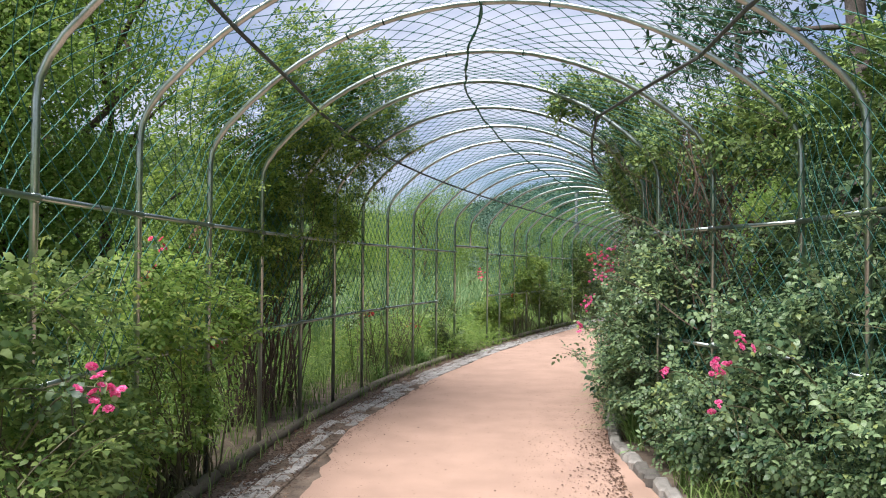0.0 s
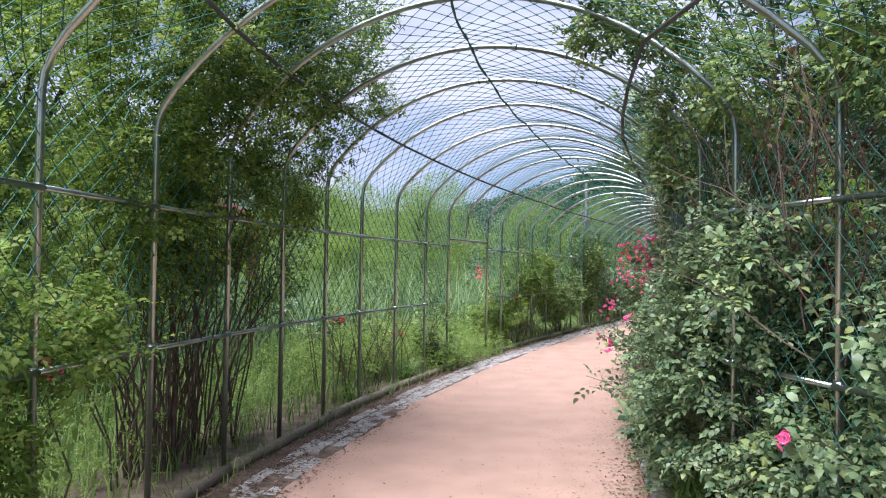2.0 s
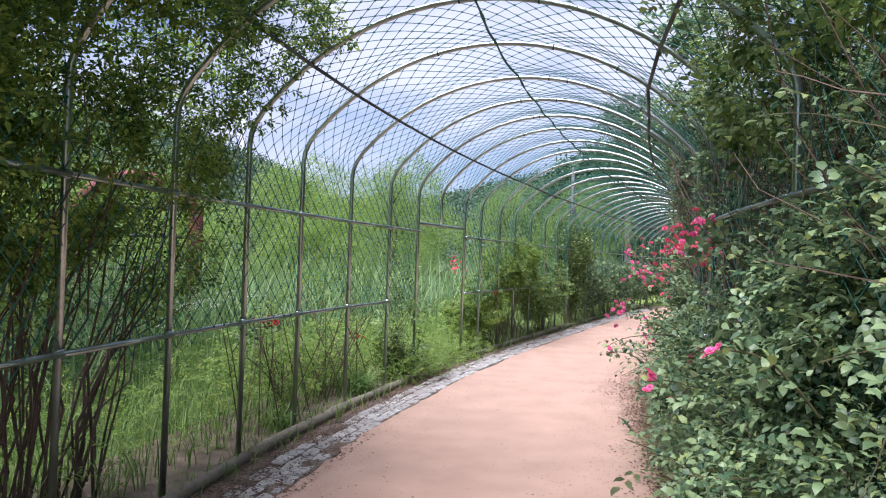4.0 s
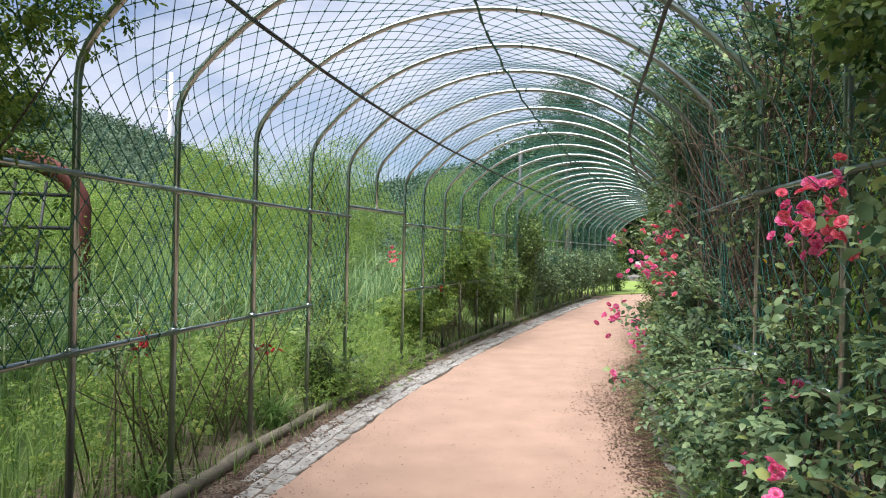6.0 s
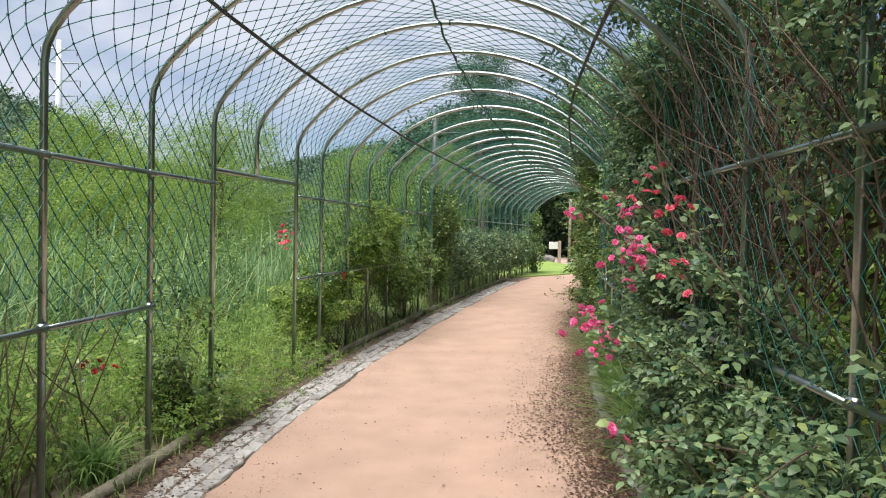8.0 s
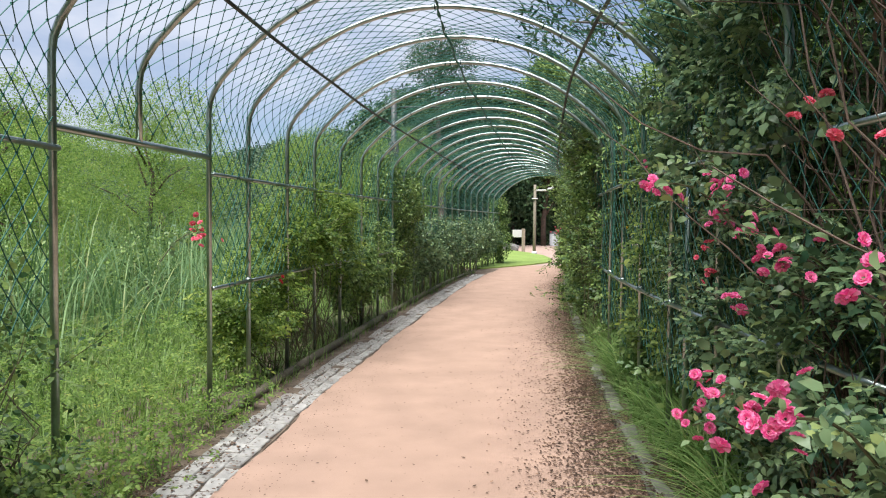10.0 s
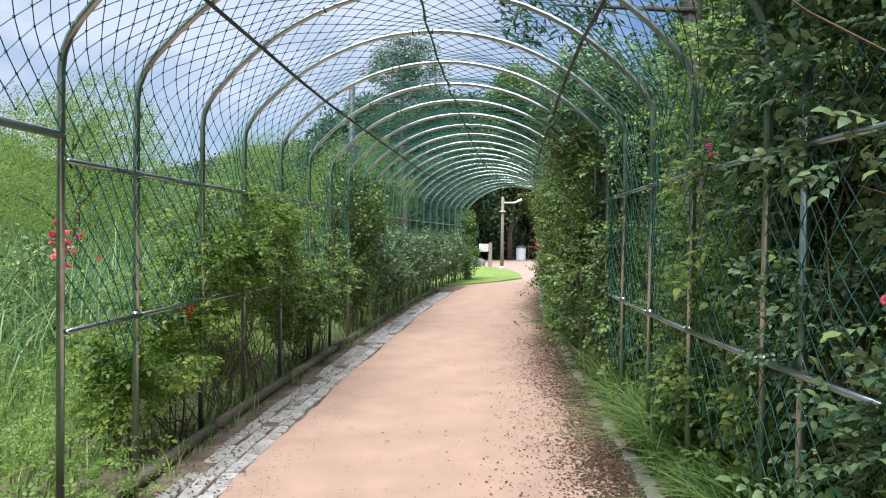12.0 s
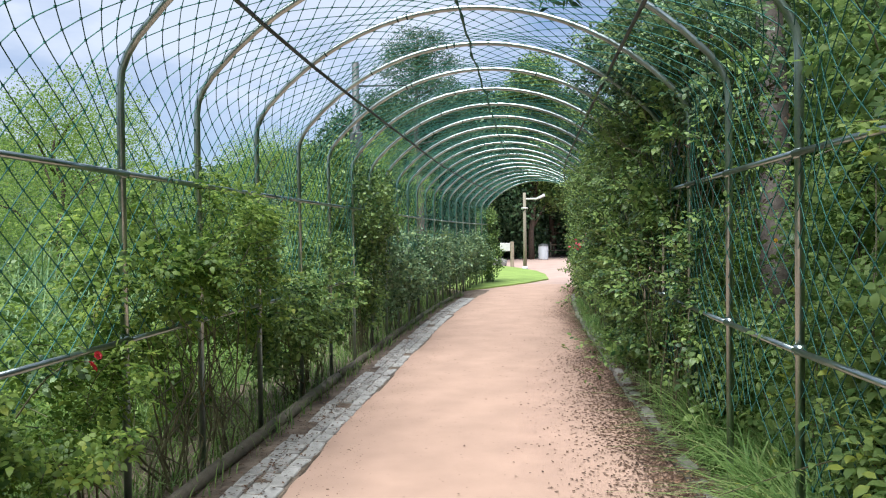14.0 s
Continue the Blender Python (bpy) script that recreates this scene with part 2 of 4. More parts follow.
def box_data(cx, cy, cz, sx, sy, sz, bevel=0.0, turn=0.0):
    bm = bmesh.new()
    bmesh.ops.create_cube(bm, size=1)
    bmesh.ops.scale(bm, vec=(sx, sy, sz), verts=bm.verts)
    if bevel:
        bmesh.ops.bevel(bm, geom=bm.edges[:], offset=bevel, segments=1, affect="EDGES")
    bmesh.ops.transform(bm, matrix=pose(cx, cy, cz, 0, 0, turn), verts=bm.verts)
    out = [v.co.copy() for v in bm.verts], [tuple(v.index for v in f.verts) for f in bm.faces]
    bm.free()
    return out


def empty(name, where, label, category, group="", kind=""):
    ob = new(name)
    ob.empty_display_size = 0.1
    ob.location = where
    return tagged(ob, label, category, group, kind)


def under(ob, parent):
    """Makes ob, built in world places, a part of parent."""
    ob.parent = parent
    ob.matrix_parent_inverse = Matrix.Translation(-parent.location)
    return ob


RNG = np.random.default_rng(7)


def unit(n):
    v = RNG.normal(size=(n, 3))
    return v / np.linalg.norm(v, axis=1, keepdims=True)


def leaf_arrays(centres, length, width=0.6, lift=0.35, droop=0.15, plain=False):
    """Leaf blades round the centres, facing mostly up and out."""
    n = len(centres)
    up = unit(n) + np.array([0, 0, lift * 2])
    up /= np.linalg.norm(up, axis=1, keepdims=True)
    way = np.cross(up, unit(n))
    way /= np.linalg.norm(way, axis=1, keepdims=True) + 1e-9
    side = np.cross(way, up)
    ln = (length * RNG.uniform(0.65, 1.25, n))[:, None]
    w = ln * width * 0.5
    if plain:
        v = np.stack([centres, centres + way * ln * 0.5 + side * w, centres + way * ln - up * ln * droop, centres + way * ln * 0.5 - side * w], 1)
        idx = np.arange(n)[:, None] * 4
        return v.reshape(-1, 3), idx + np.array([[0, 1, 2, 3]])
    mid = up * ln * 0.07
    v = np.stack([centres, centres + way * ln * 0.3 + side * w * 0.95 + mid, centres + way * ln * 0.68 + side * w * 0.8 + mid,
                  centres + way * ln - up * ln * droop, centres + way * ln * 0.68 - side * w * 0.8 + mid, centres + way * ln * 0.3 - side * w * 0.95 + mid], 1)
    idx = np.arange(n)[:, None, None] * 6
    t = np.array([[0, 1, 5], [1, 2, 5], [5, 2, 4], [2, 3, 4]])
    return v.reshape(-1, 3), (idx + t[None]).reshape(-1, 3)


def compound_arrays(points, leaf, width=0.62, per=7, out=None):
    """Pinnate leaves: at each point a stalk that leans out and droops, leaflets in pairs and one at the tip."""
    n = len(points)
    way = unit(n) * 0.8 + (np.array([0, 0, 0.15]) if out is None else out * 0.55)
    way[:, 2] *= 0.6
    way /= np.linalg.norm(way, axis=1, keepdims=True) + 1e-9
    up = np.array([0, 0, 1.0]) + unit(n) * 0.45 + (0 if out is None else out * 0.55)
    side = np.cross(way, up)
    side /= np.linalg.norm(side, axis=1, keepdims=True) + 1e-9
    up = np.cross(side, way)
    size = RNG.uniform(0.7, 1.25, n)[:, None]
    pairs = (per - 1) // 2
    vs = []
    for k in range(2 * pairs + 1):
        if k == 2 * pairs:
            f, d, sg, z = 1.0, way, 0.0, 1.12
        else:
            f, sg, z = 0.25 + 0.7 * (k // 2) / max(1, pairs - 0.4), 1.0 if k % 2 else -1.0, 0.78 + 0.12 * (k // 2)
            d = way * 0.5 + side * sg * 0.87
        ln = leaf * size * z * RNG.uniform(0.85, 1.15, (n, 1))
        d = d - up * RNG.uniform(-0.05, 0.45, (n, 1)) + unit(n) * 0.12
        d /= np.linalg.norm(d, axis=1, keepdims=True)
        nrm = up + unit(n) * 0.22
        w = np.cross(d, nrm)
        w /= np.linalg.norm(w, axis=1, keepdims=True)
        nrm = np.cross(w, d)
        hw = w * ln * width * 0.5
        b = points + way * (f * leaf * 2.1 * size) - up * (f * f * leaf * 0.5) + d * ln * 0.12
        lift = nrm * ln * 0.09
        vs += [b, b + d * ln * 0.3 + hw * 0.95 + lift, b + d * ln * 0.7 + hw * 0.72 + lift, b + d * ln - nrm * ln * 0.14, b + d * ln * 0.7 - hw * 0.72 + lift, b + d * ln * 0.3 - hw * 0.95 + lift]
    v = np.stack(vs, 1).reshape(-1, 3)
    v[:, 2] = np.maximum(v[:, 2], 0.02)
    idx = np.arange(n * (2 * pairs + 1))[:, None, None] * 6
    t = np.array([[0, 1, 5], [1, 2, 5], [5, 2, 4], [2, 3, 4]])
    return v, (idx + t[None]).reshape(-1, 3)


def blob_points(blobs, n, rough=0.28, shell=0.55):
    """Points in lumpy blobs, more near their skin. A blob: centre (x, y, z), radii (a, b, c), turn."""
    vol = np.array([b[1][0] * b[1][1] * b[1][2] for b in blobs]) ** 0.8
    pick = RNG.choice(len(blobs), n, p=vol / vol.sum())
    d = unit(n)
    r = RNG.uniform(0, 1, n) ** (1 / 3)
    r = r * (1 - shell) + shell * RNG.uniform(0.72, 1.0, n)
    bump = np.array([1 + rough * 1.6 * noise.noise(Vector(x) * 2.6 + Vector((p * 7.3, 0, 0))) for x, p in zip(d, pick)])
    out = np.empty((n, 3))
    for k, (c, rad, turn) in enumerate(blobs):
        s = pick == k
        q = d[s] * (r[s] * bump[s])[:, None] * np.array(rad)
        ca, sa = math.cos(turn), math.sin(turn)
        out[s] = np.stack([q[:, 0] * ca - q[:, 1] * sa, q[:, 0] * sa + q[:, 1] * ca, q[:, 2]], 1) + np.array(c)
    return out


def sprigs(points, per, spread):
    n = len(points)
    c = np.repeat(points, per, 0) + RNG.normal(size=(n * per, 3)) * spread
    c[:, 2] = np.maximum(c[:, 2], 0.03)
    return c


def blob(u, o, z, ru, ro, rz):
    """A blob by the plan: its long side along the walk."""
    return tuple(at(u, o, z)), (ro, ru, rz), -heading(u)


def stem_data(base, top, radius, wobble=0.12, sides=5, steps=6):
    b = Vector(base) + Vector((random.uniform(-0.12, 0.12), random.uniform(-0.12, 0.12), 0))
    t = Vector(top)
    path = []
    for k in range(steps + 1):
        f = k / steps
        p = b.lerp(t, f)
        p.x = b.x + (t.x - b.x) * f ** 1.6
        p.y = b.y + (t.y - b.y) * f ** 1.6
        if 0 < k:
            p += Vector([random.uniform(-1, 1) * wobble for _ in range(3)]) * (0.4 + f)
        path.append(p)
    path[0].z = -0.03
    r = radius * random.uniform(0.6, 1.2)
    return tube_data(path, [r * (1 - 0.75 * k / steps) for k in range(steps + 1)], sides, False)


def petals():
    """One rose blossom: whorls of cupped petals."""
    verts, faces = [], []
    for ring, (count, rad, tilt, size) in enumerate(((4, 0.006, 1.35, 0.020), (5, 0.010, 0.95, 0.026), (7, 0.014, 0.5, 0.031), (7, 0.016, 0.12, 0.033))):
        for k in range(count):
            a = 2 * math.pi * (k + 0.37 * ring) / count
            out, side = Vector((math.cos(a), math.sin(a), 0)), Vector((-math.sin(a), math.cos(a), 0))
            up = Vector((0, 0, 1))
            n = len(verts)
            for f, w, lift in ((0.0, 0.35, 0.0), (0.6, 1.0, 0.0), (1.0, 0.62, -0.12)):
                p = out * (rad + size * f * math.cos(tilt)) + up * (0.012 + size * f * math.sin(tilt) + size * lift)
                for s in (-1, 0, 1):
                    verts.append(p + side * s * w * size * 0.62 + up * abs(s) * 0.22 * size * math.cos(tilt))
            for r in range(2):
                for c in range(2):
                    q = n + r * 3 + c
                    faces.append((q, q + 1, q + 4, q + 3))
    return verts, faces


BLOSSOM = {}
for key, mat in (("pink", PETAL), ("red", PETAL_RED), ("crimson", PETAL_CRIMSON), ("yellow", PETAL_YELLOW)):
    v, f = petals()
    me = bpy.data.meshes.new("blossom")
    me.from_pydata([tuple(x) for x in v], [], f)
    me.materials.append(mat)
    BLOSSOM[key] = me


def blossoms(parent, where, count, spread, key="pink", size=1.0, flat=0.7):
    """A spray of blossoms on its cane, each one a part of its bush."""
    w = Vector(where)
    out = Vector((0.42, 0.05, -0.22)) if parent.name.startswith("climbing") else Vector((-0.35, 0.05, -0.25))
    path = [w + out * f + Vector((0, 0, 0.09 * math.sin(math.pi * f))) for f in (1.0, 0.8, 0.6, 0.4, 0.2, 0.0)]
    under(mesh_object("cane", *tube_data(path, [0.0055, 0.005, 0.0045, 0.004, 0.0035, 0.003], 5, False), CANE), parent)
    near = np.array([tuple(path[k].lerp(path[k + 1], f)) for k in (1, 2, 3, 4) for f in (0.1, 0.4, 0.7)])
    v, t = leaf_arrays(sprigs(near, 4, 0.045), 0.05, 0.62)
    tagged(under(array_mesh("cane_leaves", v, t, LEAF_ROSE), parent), kind="stuff")
    for _ in range(count):
        ob = new("blossom", BLOSSOM[key])
        p = Vector(where) + Vector([random.gauss(0, spread) for _ in range(3)])
        s = 0.58 * size * random.uniform(0.75, 1.3)
        ob.matrix_world = Matrix.Translation(p) @ Euler((random.uniform(-1, 1) * 1.1, random.uniform(-1, 1) * 1.1, random.uniform(0, 6))).to_matrix().to_4x4() @ Matrix.Scale(s, 4)
        m = ob.matrix_world.copy()
        ob.parent = parent
        ob.matrix_parent_inverse = Matrix.Translation(-parent.location)
        ob.matrix_basis = m


def shoot(start, way, length, leaf):
    """One arching cane: its path, and the places of its leaves."""
    p, d, path = Vector(start), Vector(way).normalized(), [Vector(start)]
    for _ in range(6):
        d = (d + Vector((random.uniform(-0.15, 0.15), random.uniform(-0.15, 0.15), random.uniform(-0.22, 0.04)))).normalized()
        p = p + d * length / 6
        path.append(p.copy())
    spots = []
    for a, b in zip(path[1:], path[2:]):
        for f in (0.0, 0.33, 0.66):
            spots += [a.lerp(b, f) + Vector([random.gauss(0, leaf * 0.5) for _ in range(3)]) for _ in range(3)]
    return path, spots


def bush(name, label, base, blobs, count, leaf, mat, per=7, spread=0.05, stem=0.008, stems=14, wood=CANE, category="rose bush", group="", width=0.62, wobble=0.08, plain=False, shell=0.55, gap=-0.06, shoots=0, grain=2.6, gather=0.35, tall=0.0):
    """A shrub or climber: stems from the ground, an uneven crown of leaves with gaps, arching shoots."""
    root = empty(name, base, label, category, group)
    pts = blob_points(blobs, int(count * 1.5), 0.4, shell)
    pts = pts[[noise.noise(Vector(p) * grain) + 0.5 * noise.noise(Vector(p) * grain * 2.7) > gap for p in pts]]
    pts = pts[pts[:, 2] > 0.04]
    spots = sprigs(pts, per, spread) if plain else np.zeros((0, 3))
    lean = Vector((-1.0, 0.0, 0.35)) if (Vector(base) - at(8, 1.8)).x > 0 else Vector((0.6, 0.0, 0.4))
    for k in range(shoots):
        p = pts[RNG.integers(len(pts))]
        path, extra = shoot(p, lean * random.uniform(0.2, 1) + Vector([random.gauss(0, 0.6) for _ in range(3)]) + Vector((0, 0, 0.4)), random.uniform(0.25, 0.6), leaf)
        under(mesh_object("shoot", *tube_data(path, [0.004 * (1 - 0.1 * j) for j in range(7)], 4, False), wood), root)
        spots = np.concatenate([spots, np.array(extra)])
    spots[:, 2] = np.maximum(spots[:, 2], 0.03)
    if plain:
        v, t = leaf_arrays(spots, leaf, width, plain=True)
    else:
        near = np.array([b[0] for b in blobs])
        home = near[np.argmin(((pts[:, None, :] - near[None]) ** 2).sum(2), 1)]
        away = pts - home
        away /= np.linalg.norm(away, axis=1, keepdims=True) + 1e-9
        v, t = compound_arrays(pts, leaf, width, per, away)
        if len(spots):
            v2, t2 = compound_arrays(spots[::4], leaf * 0.9, width, 5)
            v, t = np.concatenate([v, v2]), np.concatenate([t, t2 + len(v)])
    tagged(under(array_mesh("leaves", v, t, mat), root), kind="stuff")
    tops = pts[RNG.choice(len(pts), min(stems, len(pts)), replace=False)]
    centres = np.array([b[0] for b in blobs])
    for p in tops:
        c, _, turn = blobs[int(np.argmin(((centres - p) ** 2).sum(1)))]
        across = Vector((math.cos(turn), math.sin(turn), 0))
        foot = Vector((c[0], c[1], 0))
        foot += across * (Vector(base) - foot).dot(across)
        foot = foot.lerp(Vector(base), gather)
        foot.z = 0
        if tall and p[2] > tall:
            p = np.array([*foot.lerp(Vector(p), 0.5)[:2], tall * random.uniform(0.7, 1.0)])
        under(mesh_object("stem", *stem_data(foot, p, stem, wobble), wood), root)
    return root


# ---- ground ----
def strip(name, us, o_left, o_right, z, mat, cuts=6, rough=0.0):
    verts, faces = [], []
    for u in us:
        a = o_left(u) if callable(o_left) else o_left
        b = o_right(u) if callable(o_right) else o_right
        for k in range(cuts + 1):
            f = k / cuts
            p = at(u, a + (b - a) * f, z)
            if rough and 0 < k < cuts:
                p.z += rough * noise.noise(p * 0.9)
            verts.append(p)
    n = cuts + 1
    for r in range(len(us) - 1):
        for k in range(cuts):
            q = r * n + k
            faces.append((q, q + 1, q + n + 1, q + n))
    return mesh_object(name, verts, faces, mat)


def sheet(name, corners, z, mat):
    return mesh_object(name, [(x, y, z) for x, y in corners], [tuple(range(len(corners)))], mat)


ground = sheet("ground", [(-1500, -1500), (1500, -1500), (1500, 1500), (-1500, 1500)], -0.02, GRASSY)
tagged(ground, "weedy green grass ground reaching the hills", "ground", kind="structure")
US = [x * 0.125 for x in range(-104, 250)]
bed_left = strip("soil_bed", US, -0.9, 1.06, 0.0, SOIL)
tagged(bed_left, "brown soil bed with leaf litter under the posts", "soil", kind="structure")
bed_right = strip("soil_bed", US, 3.05, 4.6, 0.0, SOIL)
tagged(bed_right, "brown soil bed under the climbing roses", "soil", kind="structure")


def sand_left(u):
    return 0.64 + 0.26 * max(0.0, min(1.0, (1.4 - u) / 2.0)) + 0.025 * math.sin(u * 2.1) + 0.03 * noise.noise(Vector((u * 1.7, 3, 0))) + (0.07 if u < 8 else 0.03) * noise.noise(Vector((u * 4.3, 1, 0)))


def sand_right(u):
    return 3.12 + 0.28 * max(0.0, min(1.0, (1.6 - u) / 2.2)) - 0.01 * max(0, u - 12) + 0.03 * noise.noise(Vector((u * 1.3, 9, 0)))


path = strip("path", US, sand_left, sand_right, 0.012, SAND, 10, 0.006)
tagged(path, "pinkish beige compacted sand footpath", "path", kind="structure")
plaza = sheet("plaza", [(8.6, 33.6), (11.6, 32.2), (16, 35), (40, 38), (40, 66), (20, 66), (14.5, 50)], 0.006, PLAZA)
tagged(plaza, "pinkish paved plaza past the tunnel", "paving", kind="structure")
lawn_pts = [(8.9, 33.1), (9.7, 33.5), (11.4, 34.8), (13.2, 36.6), (14.4, 39.4), (15.2, 42), (15.7, 45), (16.0, 48.6), (11, 48), (7.5, 40)]
lawn = mesh_object("lawn", [(x, y, z) for z in (0.0, 0.05) for x, y in lawn_pts],
                   [tuple(range(10, 20))] + [(k, (k + 1) % 10, 10 + (k + 1) % 10, 10 + k) for k in range(10)], LAWN)
tagged(lawn, "bright green mown lawn beside the plaza", "lawn", kind="structure")

# ---- the hoop tunnel ----
FIRST, LAST = -3, 32
LEG, CROWN, RADIUS = 2.38, 3.37, 2.2


def hoop_profile(w, foot=0.0):
    """Across and height along a hoop of width w, left foot first."""
    k = w / 3.5
    rise = [(0.0, foot), (0.0, LEG), (0.012, LEG + 0.09), (0.05, LEG + 0.175), (0.115, LEG + 0.265)]
    arc = []
    for s in range(1, 20):
        a = 0.115 + (3.5 - 0.23) * s / 20
        arc.append((a, CROWN - RADIUS + math.sqrt(RADIUS ** 2 - (a - 1.75) ** 2)))
    full = rise + arc + [(3.5 - a, z) for a, z in rise[::-1]]
    full[-1] = (3.5, 0.0)
    return [(a * k, z) for a, z in full]


def hoop_place(i, a_frac, z):
    ur, orr = right_u(i)
    l, r = at(left_u(i), 0), at(ur, orr)
    p = l.lerp(r, a_frac)
    if z > LEG:
        z = LEG + (z - LEG) * (between(CROWNS, i)[0] - LEG) / (CROWN - LEG)
    return Vector((p.x, p.y, z))


tunnel = empty("arch_tunnel", at(0, 0), "galvanised steel hoop tunnel for climbing roses", "garden arch")
for i in range(FIRST, LAST + 1):
    w = (at(left_u(i), 0) - at(*right_u(i))).length
    prof = hoop_profile(w, 2.04 if i == 9 else -0.05)
    path_pts = [hoop_place(i, a / w, z) for a, z in prof]
    hp = under(tube("hoop", path_pts, 0.0205, STEEL, None, "", 10), tunnel)
    for a, z in ((0, 1.04), (0, 1.92), (1, 1.04), (1, 1.92)):
        if i in (8, 9, 10) and a == 0:
            continue
        c = hoop_place(i, a, z)
        cl_ob = tube("clamp", [c - Vector((0, 0, 0.022)), c + Vector((0, 0, 0.022))], 0.027, STEEL, None, "", 10)
        cl_ob.parent = hp
    for _ in range(3):
        k = random.randint(6, len(path_pts) - 7)
        a, b = path_pts[k], path_pts[k + 1]
        c = a.lerp(b, random.random())
        d = (b - a).normalized()
        tie = tube("cable_tie", [c - d * 0.006, c + d * 0.006], 0.0235, CORD, None, "", 10)
        tie.parent = hp


def rail(name, pts, r, mat):
    return under(tube(name, pts, r, mat, None, "", 8), tunnel)


for i in range(FIRST, LAST):
    for z in (1.04, 1.92):
        if i not in (8, 9) and not (z == 1.04 and i == 7):
            rail("rail", [hoop_place(i, 0, z) + Vector((0.03, -0.01, 0)), hoop_place(i + 1, 0, z) + Vector((0.03, -0.01, 0))], 0.016, STEEL)
        rail("rail", [hoop_place(i, 1, z) + Vector((-0.03, 0, 0)), hoop_place(i + 1, 1, z) + Vector((-0.03, 0, 0))], 0.016, STEEL)
rail("header", [hoop_place(8, 0, 2.03), hoop_place(9, 0, 2.04), hoop_place(10, 0, 2.05)], 0.022, STEEL)
for frac in (0.148, 0.852):
    for i in range(FIRST, LAST):
        rail("purlin", [hoop_place(k, frac, 2.955) for k in (i, i + 1)], 0.014, DARK_STEEL)


under(tube("post", [at(9.3, 3.42, z) for z in (-0.05, 1.2, 2.35)], 0.0205, STEEL, None, "", 10), tunnel)


# ---- net ----
def net():
    """Diamond cord mesh over the hoops, slack between them."""
    prof = hoop_profile(3.5)
    prof[0], prof[-1] = (0, 0.25), (3.5, 0.25)
    dist = [0.0]
    for (a, z), (b, y) in zip(prof, prof[1:]):
        dist.append(dist[-1] + math.hypot(b - a, y - z))
    girth = dist[-1]
    half = 0.083
    rows = int(girth / half)
    cols = int((LAST - FIRST) * STEP / half)

    def point(c, r):
        s = r / rows * girth
        k = max(0, min(len(prof) - 2, sum(1 for d in dist if d <= s) - 1))
        f = (s - dist[k]) / (dist[k + 1] - dist[k])
        a = (prof[k][0] + (prof[k + 1][0] - prof[k][0]) * f) / 3.5
        z = prof[k][1] + (prof[k + 1][1] - prof[k][1]) * f
        i = FIRST + c / cols * (LAST - FIRST)
        sag = math.sin(math.pi * (i % 1.0)) ** 2
        i += 0.05 * noise.noise(Vector((c * 0.11, r * 0.16, 1)))
        a += 0.012 * noise.noise(Vector((c * 0.13, r * 0.11, 5)))
        i = min(max(i, FIRST), LAST)
        p = hoop_place(i, a, z + 0.03)
        inward = (hoop_place(i, 0.5, 1.7) - p)
        inward.normalize()
        slack = 0.035 * sag + 0.03 * (noise.noise(Vector((c * 0.09, r * 0.09, 9))) + 0.3)
        return p + inward * slack, i, a, z

    grid, keep = {}, {}
    for c in range(cols + 1):
        for r in range(rows + 1):
            if (c + r) % 2 == 0:
                p, i, a, z = point(c, r)
                grid[c, r] = p
                keep[c, r] = not (8 < i < 10 and a < 0.02 and z < 2.03) and not (a < 0.02 and z < 0.95 + 0.5 * noise.noise(Vector((c * 0.06, 0, 7)))) and not (a > 0.98 and z < 0.45 + 0.5 * noise.noise(Vector((c * 0.05, 0, 3))))
    segs = []
    for (c, r), p in grid.items():
        for dc, dr in ((1, 1), (1, -1)):
            q = grid.get((c + dc, r + dr))
            if q is not None and keep[c, r] and keep[c + dc, r + dr]:
                segs.append((p, q))
    a = np.array([s[0] for s in segs])
    b = np.array([s[1] for s in segs])
    return a, b, np.array([p for k, p in grid.items() if keep[k]])


def cords(name, a, b, r, mat):
    """Three-sided cords between pairs of places."""
    d = b - a
    d /= np.linalg.norm(d, axis=1, keepdims=True) + 1e-9
    ref = np.where(np.abs(d[:, 2:3]) > 0.9, np.array([[1.0, 0, 0]]), np.array([[0, 0, 1.0]]))
    x = np.cross(d, ref)
    x /= np.linalg.norm(x, axis=1, keepdims=True)
    y = np.cross(d, x)
    vs = []
    for base in (a, b):
        for k in range(3):
            t = 2 * math.pi * k / 3
            vs.append(base + r * (x * math.cos(t) + y * math.sin(t)))
    v = np.stack(vs, 1).reshape(-1, 3)
    idx = np.arange(len(a))[:, None, None] * 6
    q = np.array([[0, 1, 4, 3], [1, 2, 5, 4], [2, 0, 3, 5]])
    return v, (idx + q[None]).reshape(-1, 4)


na, nb, knots = net()
nv, nq = cords("net", na, nb, 0.0032, NET)
kv, kq = cords("knot", knots - [0, 0, 0.006], knots + [0, 0, 0.006], 0.008, NET)
bird_net = array_mesh("net", np.concatenate([nv, kv]), np.concatenate([nq, kq + len(nv)]), NET)
tagged(bird_net, "dark green knotted diamond net over the hoops", "net", kind="stuff")

